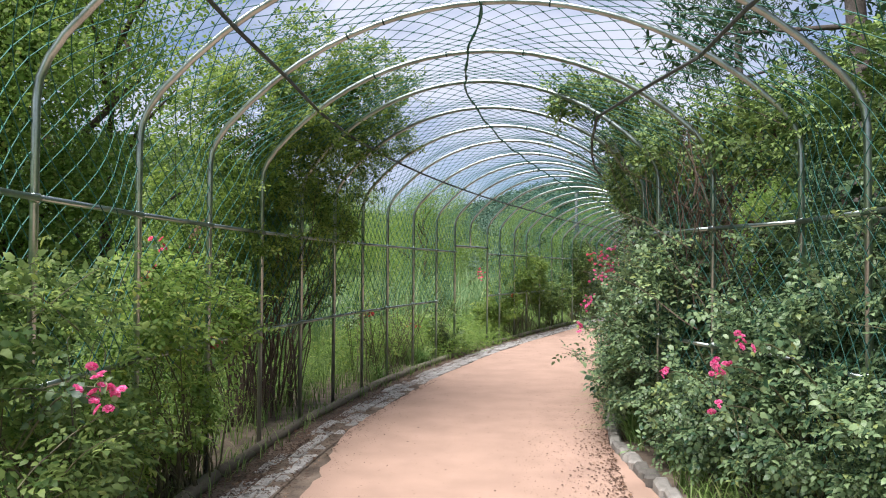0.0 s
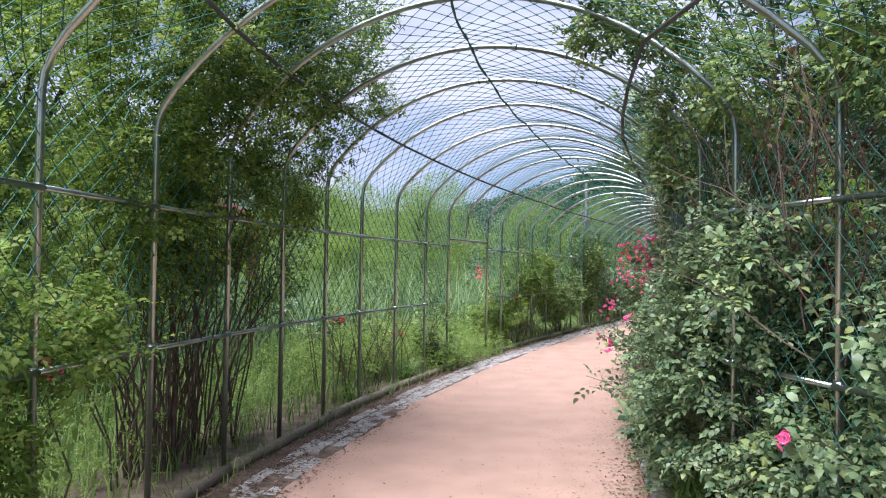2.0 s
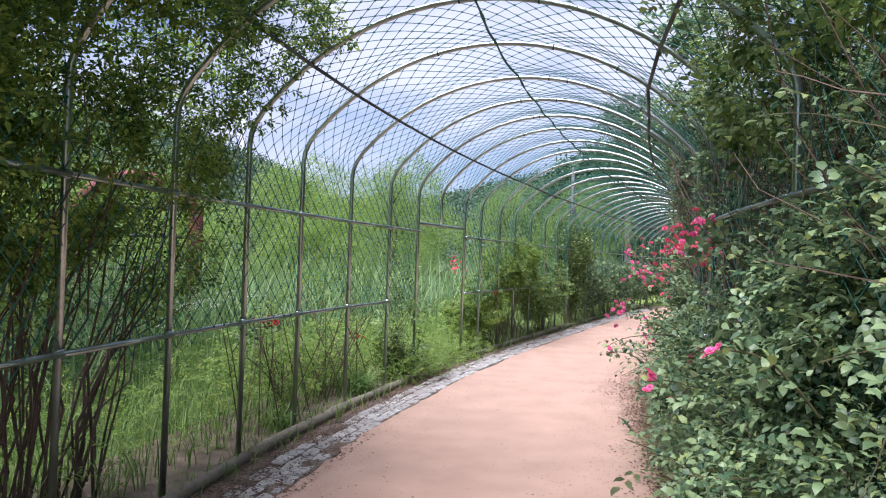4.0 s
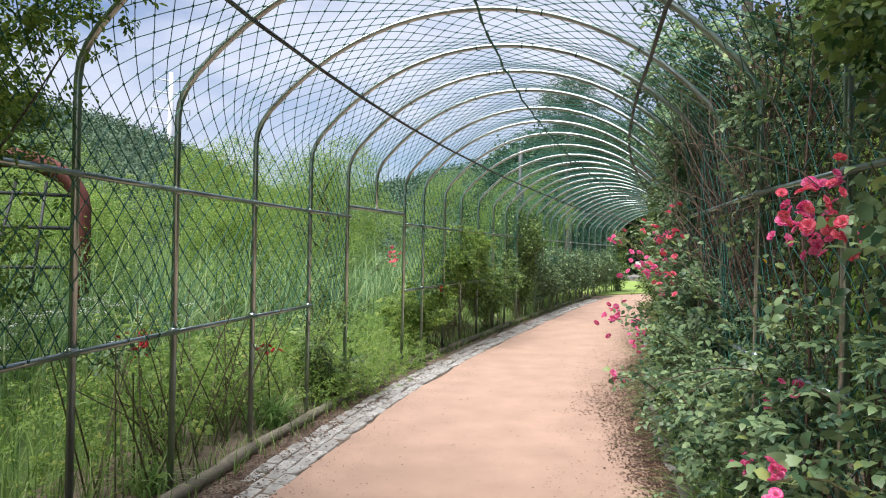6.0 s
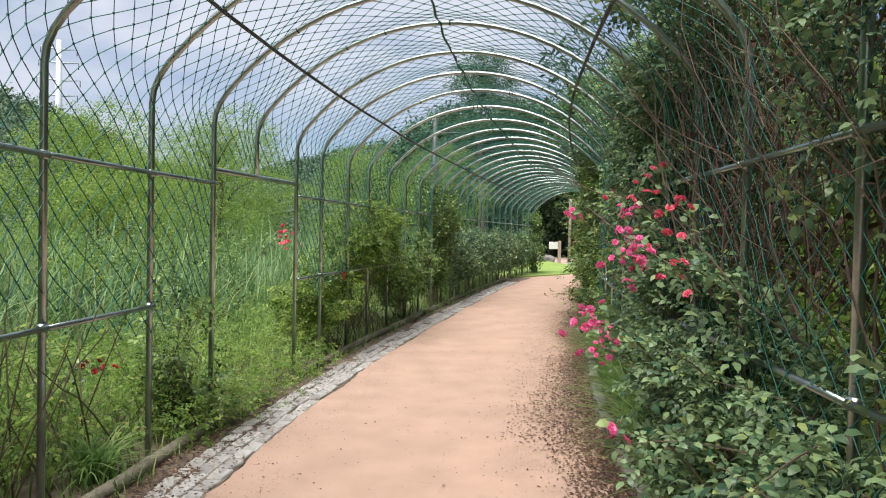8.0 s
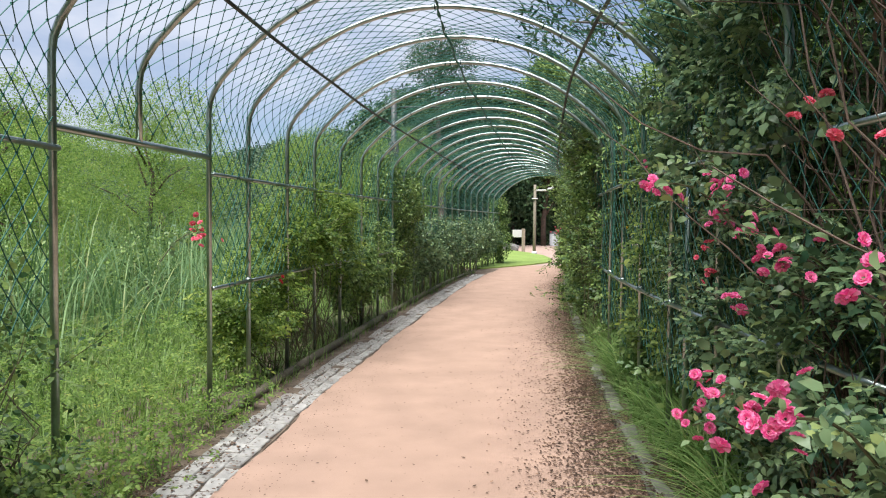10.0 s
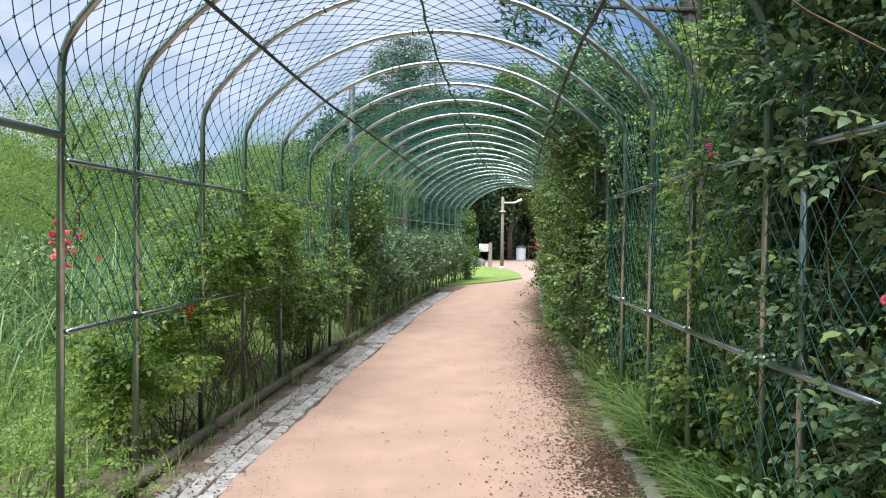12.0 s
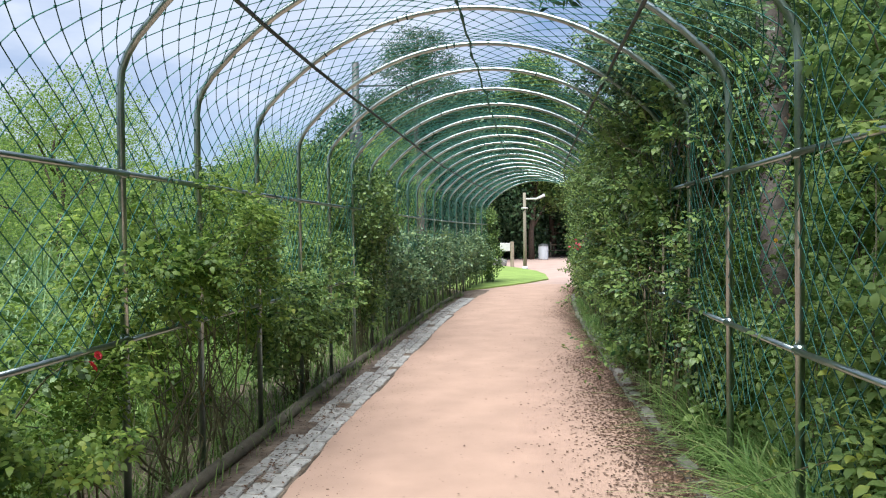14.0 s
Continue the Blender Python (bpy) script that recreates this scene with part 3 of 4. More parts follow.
# bundled seam of net along the crown
seam_pts = []
for s in range((LAST - FIRST) * 8 + 1):
    i = FIRST + s / 8
    seam_pts.append(hoop_place(i, 0.5 + 0.008 * noise.noise(Vector((i * 2, 0, 0))), CROWN - 0.03 - 0.02 * math.sin(math.pi * (i % 1)) ** 2))
sd = tube_data(seam_pts, [0.010 + 0.012 * noise.noise(Vector((k * 0.9, 2, 0))) for k in range(len(seam_pts))], 7)
seam = mesh_object("net_seam", sd[0], sd[1], NET)
tagged(seam, "bundled dark green net seam under the tunnel crown", "net")

# ---- climbing roses and hedges, right side ----
def climber(label, mid_u, blobs, count, leaf, mat, **kw):
    o = kw.pop("foot_o", 0) or sum(b[1] for b in blobs) / len(blobs)
    return bush("climbing_rose", label, at(mid_u, o), [blob(*b) for b in blobs], count, leaf, mat, **kw)


R = {}
R["a"] = climber("leafy rose bush with pink blooms against the posts", -2.6,
                 [(-3.2, 4.4, 0.8, 0.9, 0.45, 0.9), (-1.9, 4.35, 0.75, 0.8, 0.45, 0.85), (-3.0, 4.6, 1.9, 0.9, 0.4, 0.6), (-1.7, 4.55, 1.7, 0.7, 0.4, 0.6)], 4600, 0.046, LEAF_ROSE, stems=34, shoots=44, gap=0.09, grain=2.7)
R["b"] = climber("dense climbing rose hedge with pink blooms", -0.2,
                 [(-0.8, 4.2, 0.75, 0.8, 0.48, 0.75), (0.3, 3.92, 0.8, 0.8, 0.46, 0.8), (-0.7, 4.4, 1.7, 0.7, 0.35, 0.5), (0.4, 4.15, 1.6, 0.6, 0.3, 0.4)], 5400, 0.047, LEAF_ROSE, stems=34, shoots=56, gap=0.09, grain=2.7)
R["c"] = climber("blue-green climbing rose hedge bulging over the kerb", 1.9,
                 [(1.3, 3.58, 0.8, 0.8, 0.46, 0.8), (2.4, 3.47, 0.75, 0.8, 0.45, 0.75), (1.2, 3.6, 1.6, 0.6, 0.4, 0.4), (2.3, 3.55, 1.5, 0.7, 0.4, 0.35), (2.3, 3.95, 2.2, 0.5, 0.2, 0.4)], 5800, 0.047, LEAF_ROSE, stems=44, shoots=56, gap=0.07, grain=2.7)
R["t"] = climber("dark green climber over the shoulder of the hoops", 0.9,
                 [(-0.9, 4.5, 2.6, 0.8, 0.4, 0.42), (0.3, 4.15, 2.65, 0.8, 0.4, 0.38), (1.3, 3.75, 2.75, 0.7, 0.4, 0.36), (2.3, 3.5, 2.85, 0.7, 0.35, 0.36), (1.9, 2.95, 3.28, 0.75, 0.42, 0.15), (3.0, 3.5, 2.6, 0.6, 0.35, 0.4)], 4600, 0.046, LEAF_MID, stems=14, shoots=36, wood=VINE, foot_o=4.2, gap=0.0, tall=2.6)
R["d"] = climber("climbing rose with bare vines and red blooms", 4.2,
                 [(3.6, 3.45, 0.7, 0.8, 0.5, 0.7), (4.9, 3.45, 0.55, 0.8, 0.42, 0.55), (3.7, 3.9, 2.0, 0.8, 0.3, 0.6), (4.7, 3.9, 2.8, 0.9, 0.35, 0.45), (3.9, 3.45, 3.15, 0.9, 0.45, 0.25), (5.0, 3.6, 2.35, 0.4, 0.3, 0.7)], 4300, 0.047, LEAF_ROSE, stems=70, shoots=36, wood=VINE, gap=0.06, grain=3.0)
R["e"] = climber("rose bush with many pink blooms and bare brown vines above", 6.9,
                 [(6.2, 3.5, 0.65, 0.8, 0.42, 0.7), (7.2, 3.55, 0.85, 0.8, 0.42, 0.85), (6.9, 3.95, 2.2, 0.6, 0.22, 0.6), (7.8, 3.6, 2.5, 0.6, 0.38, 0.7), (6.9, 3.35, 3.15, 0.9, 0.45, 0.25)], 4350, 0.049, LEAF_ROSE, stems=110, shoots=22, wood=VINE)
R["f"] = climber("dense climbing rose covering the hoops", 9.2,
                 [(8.3, 3.68, 0.95, 0.8, 0.38, 0.8), (9.5, 3.74, 1.25, 0.8, 0.36, 0.85), (8.6, 3.62, 2.2, 0.8, 0.42, 0.9), (9.7, 3.66, 2.3, 0.7, 0.38, 0.8), (9.2, 3.5, 2.95, 1.0, 0.35, 0.25)], 6900, 0.049, LEAF_ROSE, stems=46, shoots=44, gap=0.04, grain=3.4)
R["top"] = climber("climbing rose shoots over the shoulder of the hoops", 9.5,
                 [(9.0, 3.8, 3.05, 0.7, 0.35, 0.35), (9.9, 3.8, 2.95, 0.6, 0.3, 0.4)], 1200, 0.048, LEAF_MID, stems=14, shoots=24, wood=VINE, foot_o=3.8, gap=0.04, tall=2.7)
R["g"] = climber("sparse climbing rose on the net", 11.3,
                 [(10.6, 3.55, 1.6, 0.55, 0.3, 0.95), (11.4, 3.75, 2.5, 0.7, 0.35, 0.6), (12.2, 3.9, 1.3, 0.7, 0.3, 0.8), (10.9, 3.55, 0.75, 0.6, 0.26, 0.5), (11.6, 3.6, 1.0, 0.4, 0.22, 0.5), (10.2, 3.6, 0.65, 0.5, 0.28, 0.5), (11.2, 3.8, 0.45, 0.6, 0.3, 0.4)], 4800, 0.05, LEAF_CLIMB, stems=34, shoots=50, gap=0.16)
R["k"] = climber("tall climbing rose with shoots above the hoop bends", 14.0,
                 [(13.7, 3.45, 2.9, 0.5, 0.4, 0.55), (14.6, 3.25, 3.2, 0.6, 0.45, 0.45), (15.6, 3.1, 3.3, 0.7, 0.4, 0.3)], 2200, 0.05, LEAF_ROSE, stems=16, shoots=40)
for k, (u, n) in enumerate(((14.3, 4400), (16.4, 3800), (18.6, 3400), (20.9, 3000), (23.2, 2600), (25.6, 2600), (28.0, 2400), (30.4, 2400))):
    lean = 0.12 if k == 0 else 0
    R["h%d" % k] = climber("dense climbing rose covering the hoops", u,
                           [(u - 0.6, 3.42 + lean, 1.15, 0.9, 0.42, 0.85), (u + 0.6, 3.35, 1.2, 0.9, 0.45, 0.95), (u - 0.6, 3.4 + lean, 2.2, 0.8, 0.42, 0.8), (u + 0.6, 3.3, 2.2, 0.9, 0.45, 0.85), (u + 0.3, 3.3 + lean, 2.95, 1.1, 0.4, 0.33)], int(n * 1.5), 0.052, LEAF_MID, stems=40, shoots=70 if k < 2 else 14, plain=k > 1, gap=0.10, grain=1.9)

def dry_vines(u0, u1, o, z0, z1, count):
    """A tangle of bare brown canes behind the hoop legs."""
    root = empty("dry_vine", at((u0 + u1) / 2, o), "tangle of bare brown rose canes on the hoops", "vine")
    for _ in range(count):
        u = random.uniform(u0, u1)
        a = at(u, o + random.uniform(-0.15, 0.25), random.uniform(z0 - 0.6, z0 + 0.5))
        d = Vector((random.gauss(0, 0.35), random.gauss(0, 0.45), 1))
        path, n = [a], random.randint(5, 8)
        ln = random.uniform(0.6, 1.7) / n
        for _ in range(n):
            d = (d + Vector([random.gauss(0, 0.22) for _ in range(3)])).normalized()
            q = path[-1] + d * ln
            q.z = min(q.z, z1)
            path.append(q)
        r = random.uniform(0.0025, 0.006)
        under(mesh_object("cane", *tube_data(path, [r * (1 - 0.1 * k) for k in range(len(path))], 4, False), VINE), root)
    pts = np.array([tuple(at(random.uniform(u0, u1), o + random.uniform(-0.1, 0.5), random.uniform(z0 - 0.3, z1))) for _ in range(count * 5)])
    v, t = leaf_arrays(sprigs(pts, 3, 0.06), 0.045, 0.5)
    tagged(under(array_mesh("dead_leaves", v, t, DEAD, None, "withered brown leaves"), root), kind="stuff")


dry_vines(0.2, 3.4, 3.75, 1.7, 2.8, 130)
dry_vines(4.6, 7.8, 3.6, 1.6, 3.15, 260)
dry_vines(13.2, 15.0, 3.45, 2.0, 3.0, 40)

# ---- left side plants ----
L = {}
L["a"] = bush("rose_bush", "low rose bush with pink blooms beside the path", at(-2.4, 0.2),
              [blob(-2.6, -0.02, 0.6, 0.8, 0.45, 0.6), blob(-1.5, -0.2, 0.65, 0.8, 0.45, 0.65), blob(-2.2, -0.1, 1.25, 0.9, 0.4, 0.4)], 3300, 0.047, LEAF_CLIMB, stems=70, shoots=40, gap=0.08, grain=3.2)
L["b"] = bush("rose_bush", "rose bush with pale new leaves at the posts", at(-0.4, 0.0),
              [blob(-0.5, -0.2, 0.65, 0.6, 0.4, 0.55), blob(0.05, -0.02, 1.2, 0.5, 0.3, 0.3), blob(-0.6, -0.1, 1.3, 0.7, 0.38, 0.38)], 2300, 0.045, LEAF_BRIGHT, stems=50, shoots=40, gap=0.04)
L["c"] = bush("climbing_shrub", "tall many-stemmed climber arching over the hoops", at(2.2, -0.5),
              [blob(0.7, -0.5, 2.4, 0.6, 0.4, 0.9), blob(1.6, -0.5, 2.3, 0.75, 0.45, 1.1), blob(2.6, -0.45, 2.4, 0.8, 0.45, 1.0), blob(3.5, -0.35, 2.5, 0.7, 0.4, 0.8), blob(1.6, -0.1, 3.4, 0.9, 0.5, 0.5),
               blob(2.8, 0.25, 3.5, 0.9, 0.6, 0.42), blob(3.7, 0.3, 3.3, 0.6, 0.45, 0.4), blob(3.5, -0.05, 2.8, 0.6, 0.4, 0.45), blob(1.9, 0.25, 3.75, 0.9, 0.55, 0.4), blob(2.8, 0.5, 3.75, 0.9, 0.5, 0.38), blob(2.2, 0.0, 3.1, 0.9, 0.5, 0.5), blob(1.2, -0.3, 1.85, 0.8, 0.32, 0.6), blob(2.3, -0.35, 1.85, 0.7, 0.32, 0.55), blob(1.0, 0.03, 2.15, 0.5, 0.17, 0.45), blob(2.3, 0.45, 2.98, 1.3, 0.28, 0.2), blob(1.9, 0.05, 2.2, 0.7, 0.18, 0.5), blob(2.9, 0.06, 2.25, 0.6, 0.17, 0.45), blob(1.9, -0.65, 1.3, 0.9, 0.3, 0.5), blob(3.4, -0.4, 1.6, 0.5, 0.25, 0.5), blob(1.4, -0.35, 2.9, 0.8, 0.45, 0.7), blob(3.9, -0.3, 1.8, 0.3, 0.2, 0.6), blob(1.6, 0.0, 3.1, 1.0, 0.5, 0.45)],
              20000, 0.040, LEAF_VINE, gap=-0.0, gather=0.55, tall=2.7, stems=80, shoots=40, stem=0.011, wood=BARK, wobble=0.11, category="shrub", width=0.5)
L["d"] = bush("rose_bush", "thin leggy rose bush with red blooms", at(6.4, -0.6),
              [blob(5.4, -0.6, 0.55, 0.7, 0.5, 0.5), blob(6.6, -0.6, 0.45, 0.7, 0.45, 0.45), blob(7.3, -0.5, 0.4, 0.5, 0.4, 0.4)], 750, 0.05, LEAF_BRIGHT, per=5, stems=50, shoots=14, category="rose bush")
for _ in range(46):
    foot = at(random.uniform(4.6, 7.8), random.uniform(-0.55, -0.08), -0.02)
    way = Vector((random.gauss(0, 0.28), random.gauss(0, 0.45), 1.0))
    pts = [foot + way * (h * random.uniform(0.95, 1.05)) + Vector((0, 0, -0.25 * h * h * abs(way.y))) for h in (0.0, 0.25, 0.5, 0.75, 1.0, random.uniform(1.05, 1.35))]
    under(mesh_object("cane", *tube_data(pts, [0.0065, 0.006, 0.0055, 0.005, 0.004, 0.003], 5, False), CANE), L["d"])
L["e"] = bush("rose_bush", "small rose bush at the gap between posts", at(7.85, -0.1),
              [blob(7.85, -0.1, 0.65, 0.35, 0.3, 0.6)], 420, 0.042, LEAF_MID, gap=0.02, stems=34, shoots=5)
L["f"] = bush("rose_bush", "rounded rose bush spilling past the posts", at(12.6, -0.1),
              [blob(11.4, -0.2, 0.8, 0.6, 0.4, 0.45), blob(12.4, -0.1, 1.3, 0.75, 0.42, 0.55), blob(13.5, -0.1, 1.25, 0.7, 0.42, 0.55), blob(12.8, 0.0, 1.7, 0.7, 0.4, 0.3), blob(11.3, -0.3, 0.4, 0.5, 0.25, 0.3), blob(12.6, -0.85, 0.5, 1.1, 0.25, 0.35), blob(14.2, -0.75, 0.6, 0.8, 0.3, 0.5)], 6200, 0.043, LEAF_VINE, stems=60, shoots=60, wobble=0.16, gap=0.03)
L["g"] = bush("rose_bush", "rose bush behind the posts", at(15.2, -0.1),
              [blob(14.8, -0.15, 0.9, 0.7, 0.4, 0.6), blob(15.8, -0.1, 1.0, 0.7, 0.4, 0.6)], 2200, 0.05, LEAF_MID, stems=30, shoots=8)
L["h"] = bush("climbing_rose", "tall rose climbing to the hoop bends", at(17.8, -0.1),
              [blob(17.3, -0.1, 2.0, 0.5, 0.4, 0.75), blob(18.3, -0.1, 1.9, 0.7, 0.42, 0.8), blob(17.8, -0.1, 1.0, 0.9, 0.35, 0.6)], 2800, 0.055, LEAF_MID, stems=40, plain=True)
for u, h, n in ((20.0, 1.5, 1300), (22.0, 1.55, 1200), (24.2, 1.6, 1200), (26.4, 1.6, 1200), (28.6, 1.6, 1200), (30.4, 1.6, 1000)):
    L["i%d" % u] = bush("rose_bush", "rose bush behind the posts", at(u, -0.1), [blob(u - 0.5, -0.1, 0.95, 0.8, 0.4, 0.65), blob(u + 0.5, -0.05, 1.0, 0.8, 0.4, 0.65)], n, 0.07, LEAF_ROSE, stems=24, plain=True)
L["j"] = bush("rose_bush", "tall rose bush at the last hoop", at(31.8, 0.05),
              [blob(31.6, 0.1, 0.9, 0.6, 0.4, 0.8), blob(31.9, 0.0, 1.8, 0.5, 0.35, 0.8)], 1800, 0.07, LEAF_MID, stems=24, plain=True)

# ---- blooms ----
for key, u, o, z, n, s, colour in (
        ("a", -1.2, 3.45, 1.05, 7, 0.05, "pink"), ("b", -0.4, 3.3, 0.92, 3, 0.03, "pink"), ("a", -1.6, 3.45, 1.22, 4, 0.035, "pink"), ("a", -1.35, 3.4, 0.85, 2, 0.02, "pink"),
        ("c", 2.7, 3.05, 1.7, 12, 0.09, "red"), ("c", 2.5, 2.85, 1.0, 4, 0.05, "pink"), ("c", 1.3, 2.9, 1.28, 2, 0.03, "pink"),
        ("d", 3.1, 3.17, 1.7, 22, 0.085, "pink"), ("d", 3.7, 3.25, 1.03, 5, 0.045, "pink"), ("d", 3.85, 3.15, 0.7, 4, 0.04, "pink"),
        ("e", 6.15, 2.75, 1.12, 13, 0.075, "pink"), ("e", 5.05, 2.7, 0.85, 2, 0.03, "pink"), ("e", 6.0, 3.02, 1.71, 10, 0.11, "red"), ("e", 5.95, 2.92, 1.49, 9, 0.09, "pink"), ("e", 5.75, 3.05, 1.42, 6, 0.1, "red"),
        ("e", 7.1, 3.25, 1.95, 3, 0.06, "red"), ("d", 5.35, 3.75, 1.77, 7, 0.15, "red"), ("f", 7.3, 2.78, 1.71, 4, 0.035, "pink"), ("f", 7.85, 3.15, 1.72, 9, 0.07, "pink"), ("f", 8.15, 3.3, 1.6, 6, 0.08, "pink"), ("f", 8.4, 3.32, 1.42, 6, 0.1, "red"), ("f", 8.2, 3.3, 0.78, 2, 0.05, "red"), ("e", 7.55, 3.2, 1.53, 3, 0.04, "pink"),
        ("e", 7.0, 3.1, 1.46, 9, 0.08, "pink"), ("e", 7.65, 3.2, 1.25, 4, 0.045, "pink"), ("e", 7.35, 3.0, 0.95, 7, 0.06, "pink"), ("e", 7.0, 3.0, 0.94, 5, 0.05, "pink"), ("e", 7.55, 3.0, 0.75, 5, 0.05, "pink"),
        ("h1", 18.2, 2.85, 1.46, 7, 0.08, "red"), ("g", 10.1, 3.3, 1.98, 2, 0.03, "pink"), ("g", 12.2, 3.5, 1.5, 1, 0.03, "yellow"), ("d", 4.5, 3.4, 1.54, 1, 0.02, "yellow")):
    blossoms(R[key], at(u, o, z), n if colour == "yellow" else int(n * 1.5 + 0.5), s * 0.72, colour, 0.5 if colour == "yellow" else 0.72)
for key, u, o, z, n, s, colour in (("a", -2.6, 0.55, 1.12, 10, 0.05, "pink"), ("b", -0.7, -0.1, 1.55, 6, 0.05, "red"), ("b", -0.2, -0.3, 1.76, 3, 0.04, "red"), ("b", 0.1, 0.0, 1.02, 4, 0.04, "red"),
                                   ("d", 5.6, -0.65, 0.82, 9, 0.09, "crimson"), ("d", 7.45, -0.55, 0.55, 6, 0.07, "crimson"), ("f", 10.7, -0.35, 1.45, 12, 0.1, "red"), ("f", 11.45, 0.1, 1.0, 2, 0.03, "crimson"), ("d", 5.0, -0.3, 0.9, 4, 0.06, "crimson")):
    blossoms(L[key], at(u, o, z), int(n * 1.4), s * 0.8, colour, 0.85)


# ---- grasses ----
def blades(centres, height, lean, width, steps=4):
    """Arching blades that rise from the centres."""
    n = len(centres)
    a = RNG.uniform(0, 2 * math.pi, n)
    out = np.stack([np.cos(a), np.sin(a), np.zeros(n)], 1)
    side = np.stack([-np.sin(a), np.cos(a), np.zeros(n)], 1)
    h = (height * RNG.uniform(0.6, 1.2, n))[:, None]
    ln = (lean * RNG.uniform(0.3, 1.3, n))[:, None]
    rings = []
    for k in range(steps + 1):
        f = k / steps
        w = width * (1 - f ** 2) * 0.5 + 0.0008
        p = centres + out * ln * f ** 1.8 + np.array([0, 0, 1.0]) * h * (f - 0.42 * np.minimum(ln / h, 1.2) * f ** 3)
        rings += [p - side * w, p + side * w]
    v = np.stack(rings, 1)
    m = 2 * (steps + 1)
    q = np.array([[2 * k, 2 * k + 1, 2 * k + 3, 2 * k + 2] for k in range(steps)])
    return v.reshape(-1, 3), (np.arange(n)[:, None, None] * m + q[None]).reshape(-1, 4)


spots = [(u, 3.38 + random.uniform(-0.14, 0.12), 1.0) for u in (1.9, 2.4, 2.9, 3.5, 4.6, 5.1, 5.5, 6.0, 6.6, 7.3, 7.9)] + [(7.6 + 0.16 * k, 3.5 + random.uniform(-0.1, 0.28), random.uniform(0.8, 1.45)) for k in range(52)] + [(16.8 + 0.5 * k, 3.22, 0.7) for k in range(16)] + [(6.75, -0.12, 0.8), (6.85, -0.2, 0.7), (4.95, -0.15, 0.6)]
tuft_v, tuft_q, total = [], [], 0
for u, o, size in spots:
    c = RNG.normal(size=(95, 3)) * np.array([0.06, 0.06, 0.0]) + np.array(at(u, o))
    v, q = blades(c, 0.46 * size, 0.52 * size, 0.0145, 5)
    tuft_v.append(v)
    tuft_q.append(q + total)
    total += len(v)
tagged(array_mesh("grass_tufts", np.concatenate(tuft_v), np.concatenate(tuft_q), TUFT), "arching tufts of green ornamental grass at the kerb", "grass", kind="stuff")


def scatter(n, u0, u1, o0, o1, z=0.0):
    u, o = RNG.uniform(u0, u1, n), RNG.uniform(o0, o1, n)
    return np.array([tuple(at(a, b, z)) for a, b in zip(u, o)])


v, q = blades(scatter(5500, 2.0, 40, -13, -2.4), 1.9, 1.0, 0.020, 4)
v2, q2 = blades(scatter(9500, 2.0, 36, -11, -2.0), 1.55, 1.7, 0.017, 5)
q, v = np.concatenate([q, q2 + len(v)]), np.concatenate([v, v2])
tagged(array_mesh("reeds", v, q, REED), "tall green reeds in a wet meadow", "reeds", kind="stuff")
v, q = blades(np.concatenate([scatter(8000, -6, 11.3, -2.6, -0.2), scatter(2500, 11.3, 19, -2.6, -0.9), scatter(4500, 19, 27, -2.6, -0.05)]), 0.38, 0.22, 0.009, 3)
tagged(array_mesh("weeds", v, q, BLADE), "unmown green grass behind the posts", "grass", kind="stuff")
v, q = blades(scatter(2600, 11.3, 19, -0.95, -0.02), 0.22, 0.2, 0.008, 3)
tagged(array_mesh("weeds", v, q, BLADE), "short grass under the rose bushes", "grass", kind="stuff")
v, q = blades(scatter(2600, -6, 27, -0.12, 0.22), 0.16, 0.10, 0.007, 3)
tagged(array_mesh("weeds", v, q, BLADE), "short grass tufts along the log edging", "grass", kind="stuff")
v, q = blades(np.concatenate([scatter(3500, -6, 1.4, 3.5, 4.6), scatter(6500, 1.4, 31, 3.3, 4.4)]), 0.26, 0.24, 0.008, 3)
tagged(array_mesh("weeds", v, q, BLADE), "green grass under the climbing roses", "grass", kind="stuff")
pts = np.concatenate([scatter(2600, -5, 11.3, -2.8, -0.22), scatter(800, 11.3, 18, -2.8, -1.0), scatter(1000, 18, 27, -2.8, -0.05)])
pts[:, 2] = RNG.uniform(0.08, 0.5, len(pts))
pts = sprigs(pts, 2, 0.07)
v, t = compound_arrays(pts, 0.034, 0.5, 7)
tagged(array_mesh("weeds", v, t, LEAF_BRIGHT), "leafy bright green weeds behind the posts", "weeds", kind="stuff")
pts = scatter(3200, 8.5, 17.0, 3.45, 5.4)
pts[:, 2] = RNG.uniform(0.08, 0.8, len(pts))
v, t = leaf_arrays(sprigs(pts, 7, 0.07), 0.055, 0.6)
tagged(array_mesh("weeds", v, t, LEAF_CLIMB), "leafy green weeds under the net", "weeds", kind="stuff")
pts = np.concatenate([scatter(1500, 7.6, 11.0, -4.5, -0.1), scatter(420, 7.4, 10.6, -0.2, 0.3)])
pts[:, 2] = RNG.uniform(0.05, 0.3, len(pts))
v, t = compound_arrays(sprigs(pts, 2, 0.06), 0.034, 0.55, 7)
tagged(array_mesh("weeds", v, t, LEAF_BRIGHT), "low bright green weeds in the side opening", "weeds", kind="stuff")

